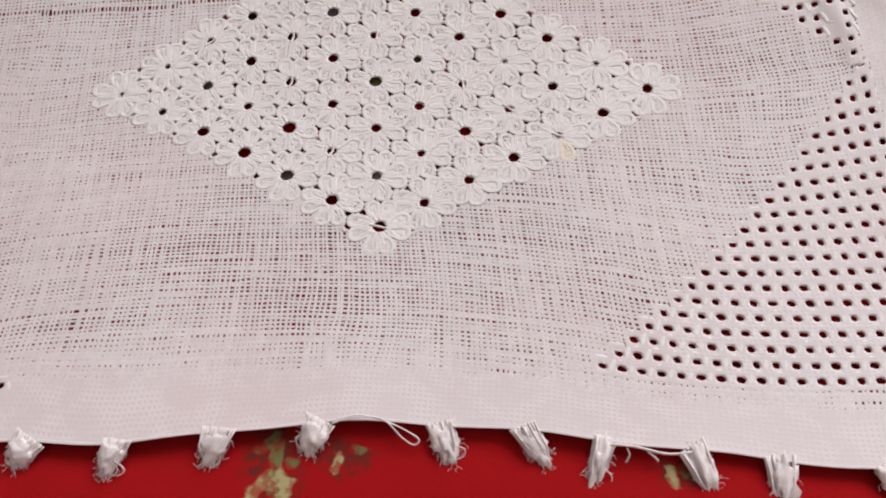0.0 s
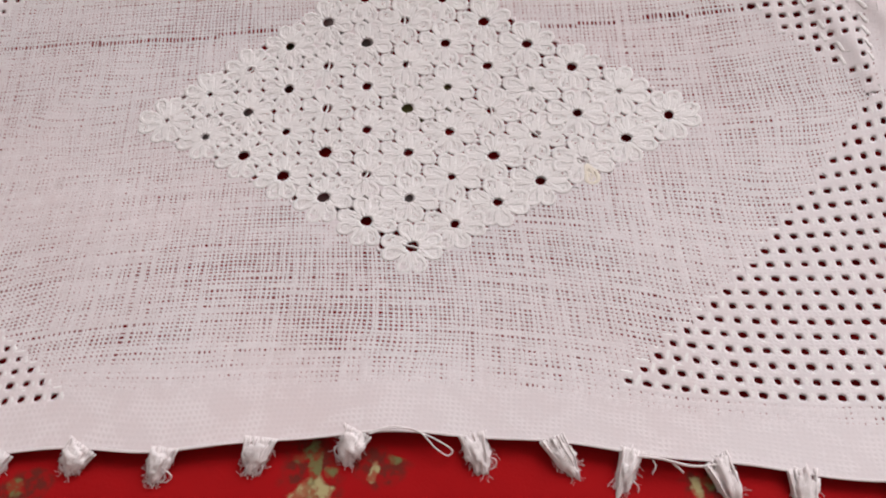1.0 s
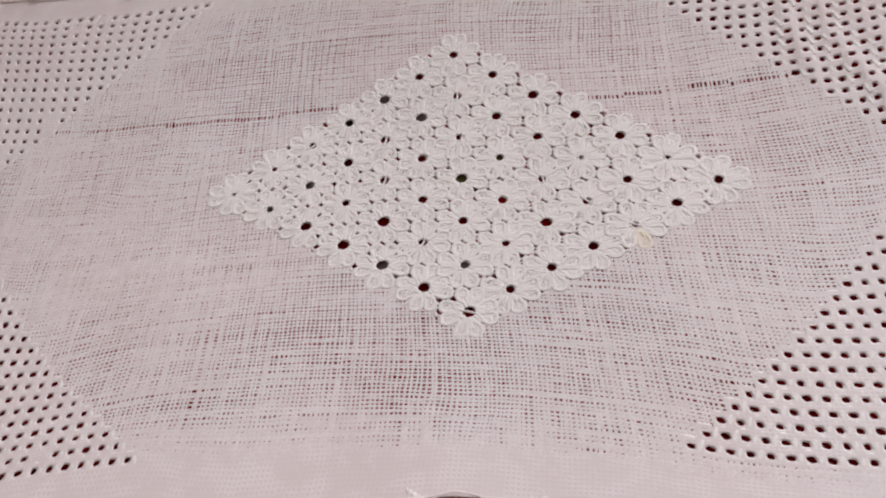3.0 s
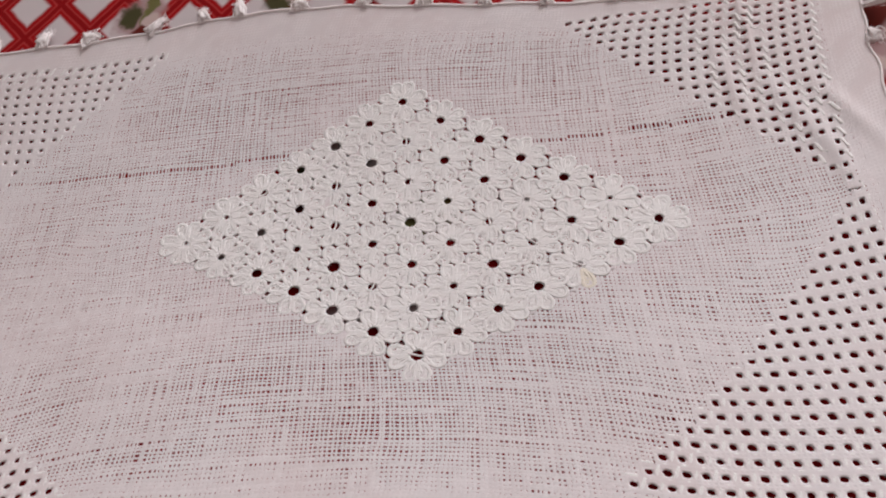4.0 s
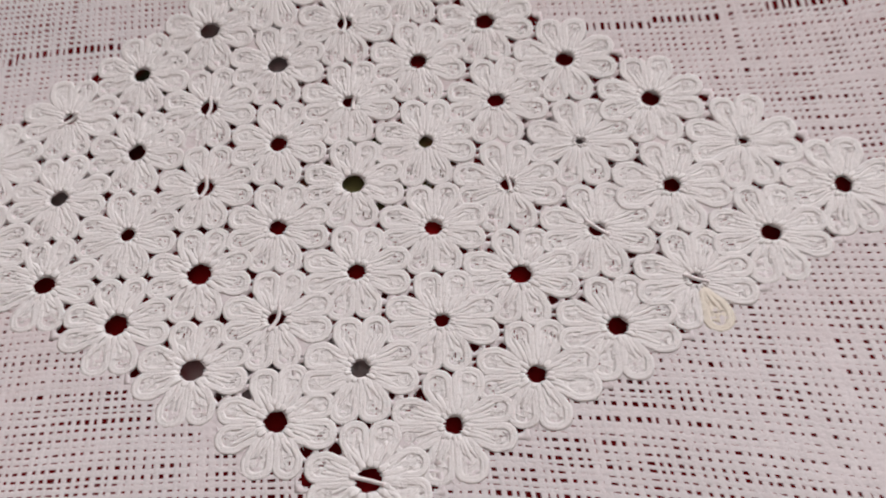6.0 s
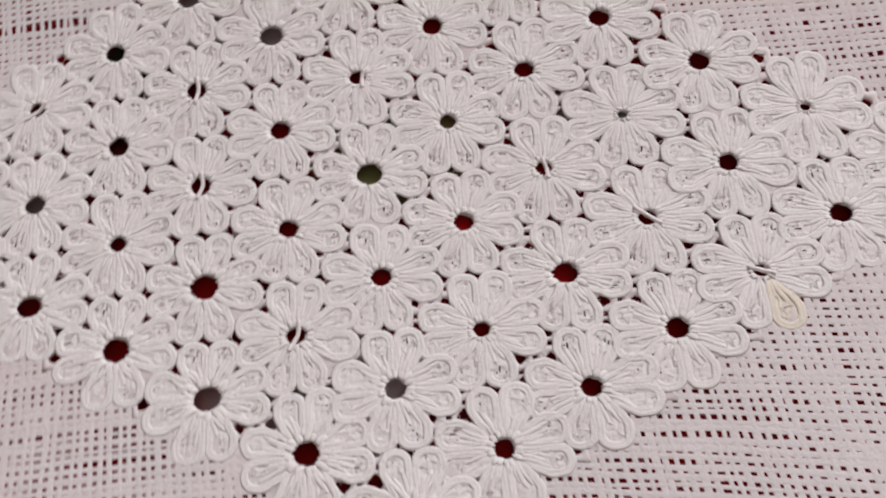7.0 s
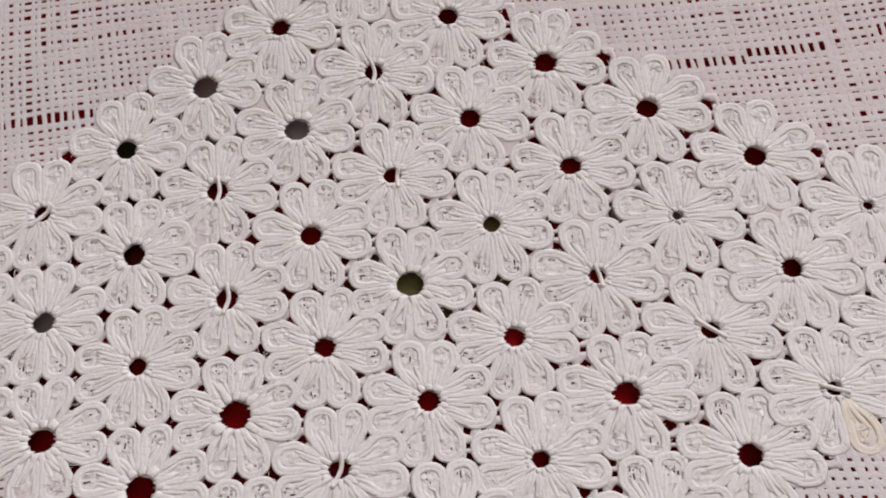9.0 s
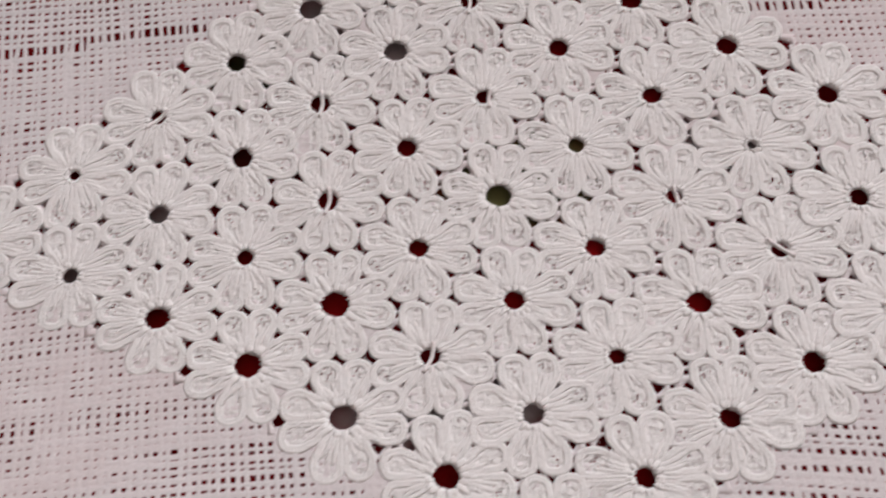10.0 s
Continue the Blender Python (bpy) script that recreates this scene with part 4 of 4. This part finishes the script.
# ---- loose ends of yarn ----
def loose_thread(points, radius):
    vs, fs = tube(spline(points, 6 * len(points)), radius, 5)
    child("loose_thread", mesh_of("loose_thread", vs, fs, HEM), cloth, None, "loose white yarn")


def at_edge(x, dy, dz):
    """A point off the near hem."""
    p = place(edge_at_x(x, B0 - 0.5), B0 - 0.5)
    return (p.x, p.y + dy, p.z + dz)


loose_thread([at_edge(-0.002, -0.0005, 0.0004), at_edge(0.003, 0.0006, 0.0006), at_edge(0.009, 0.0002, 0.0008), at_edge(0.013, -0.003, 0.0), at_edge(0.0155, -0.0042, -0.0006), at_edge(0.0165, -0.003, -0.0003),
              at_edge(0.013, -0.0012, 0.0002), at_edge(0.009, 0.0, 0.0005), at_edge(0.004, 0.001, 0.0007), at_edge(-0.001, 0.0002, 0.0004)], 0.00017)
loose_thread([at_edge(0.055, -0.0005, 0.0003), at_edge(0.060, -0.0004, 0.0008), at_edge(0.066, -0.0012, 0.0003), at_edge(0.071, -0.0006, 0.0002)], 0.00028)
loose_thread([at_edge(0.0585, -0.0008, 0.0002), at_edge(0.0590, -0.002, 0.0), at_edge(0.0583, -0.0035, -0.0008)], 0.0002)
loose_thread([at_edge(0.0625, -0.0010, 0.0002), at_edge(0.0638, -0.002, 0.0), at_edge(0.0645, -0.0026, -0.0004)], 0.00025)
for (i, j), (ax, ay, bx, by) in {(-2, 2): (-0.05, -0.4, 0.06, 0.4), (2, 0): (0.05, -0.3, -0.02, 0.3), (4, -2): (-0.3, 0.1, 0.3, -0.1), (0, 4): (-0.1, -0.4, -0.05, 0.4), (0, 2): (0.1, -0.35, 0.2, 0.2),
                                 (3, -1): (-0.3, 0.3, 0.3, -0.2), (-2, 0): (-0.1, -0.4, 0.05, 0.4), (-1, -3): (-0.2, -0.4, 0.1, 0.4), (0, -6): (-0.45, 0.1, 0.4, -0.1), (-4, 2): (-0.3, -0.3, 0.3, 0.2)}.items():
    a, b = 3 * i, 2 * j
    loose_thread([place(a + 1.3 * ax, b + 1.3 * ay, 0.0003), place(a + 0.3 * (ax + bx) + 0.08, b + 0.3 * (ay + by), -0.0001), place(a + 1.3 * bx, b + 1.3 * by, 0.0003)], 0.0003)
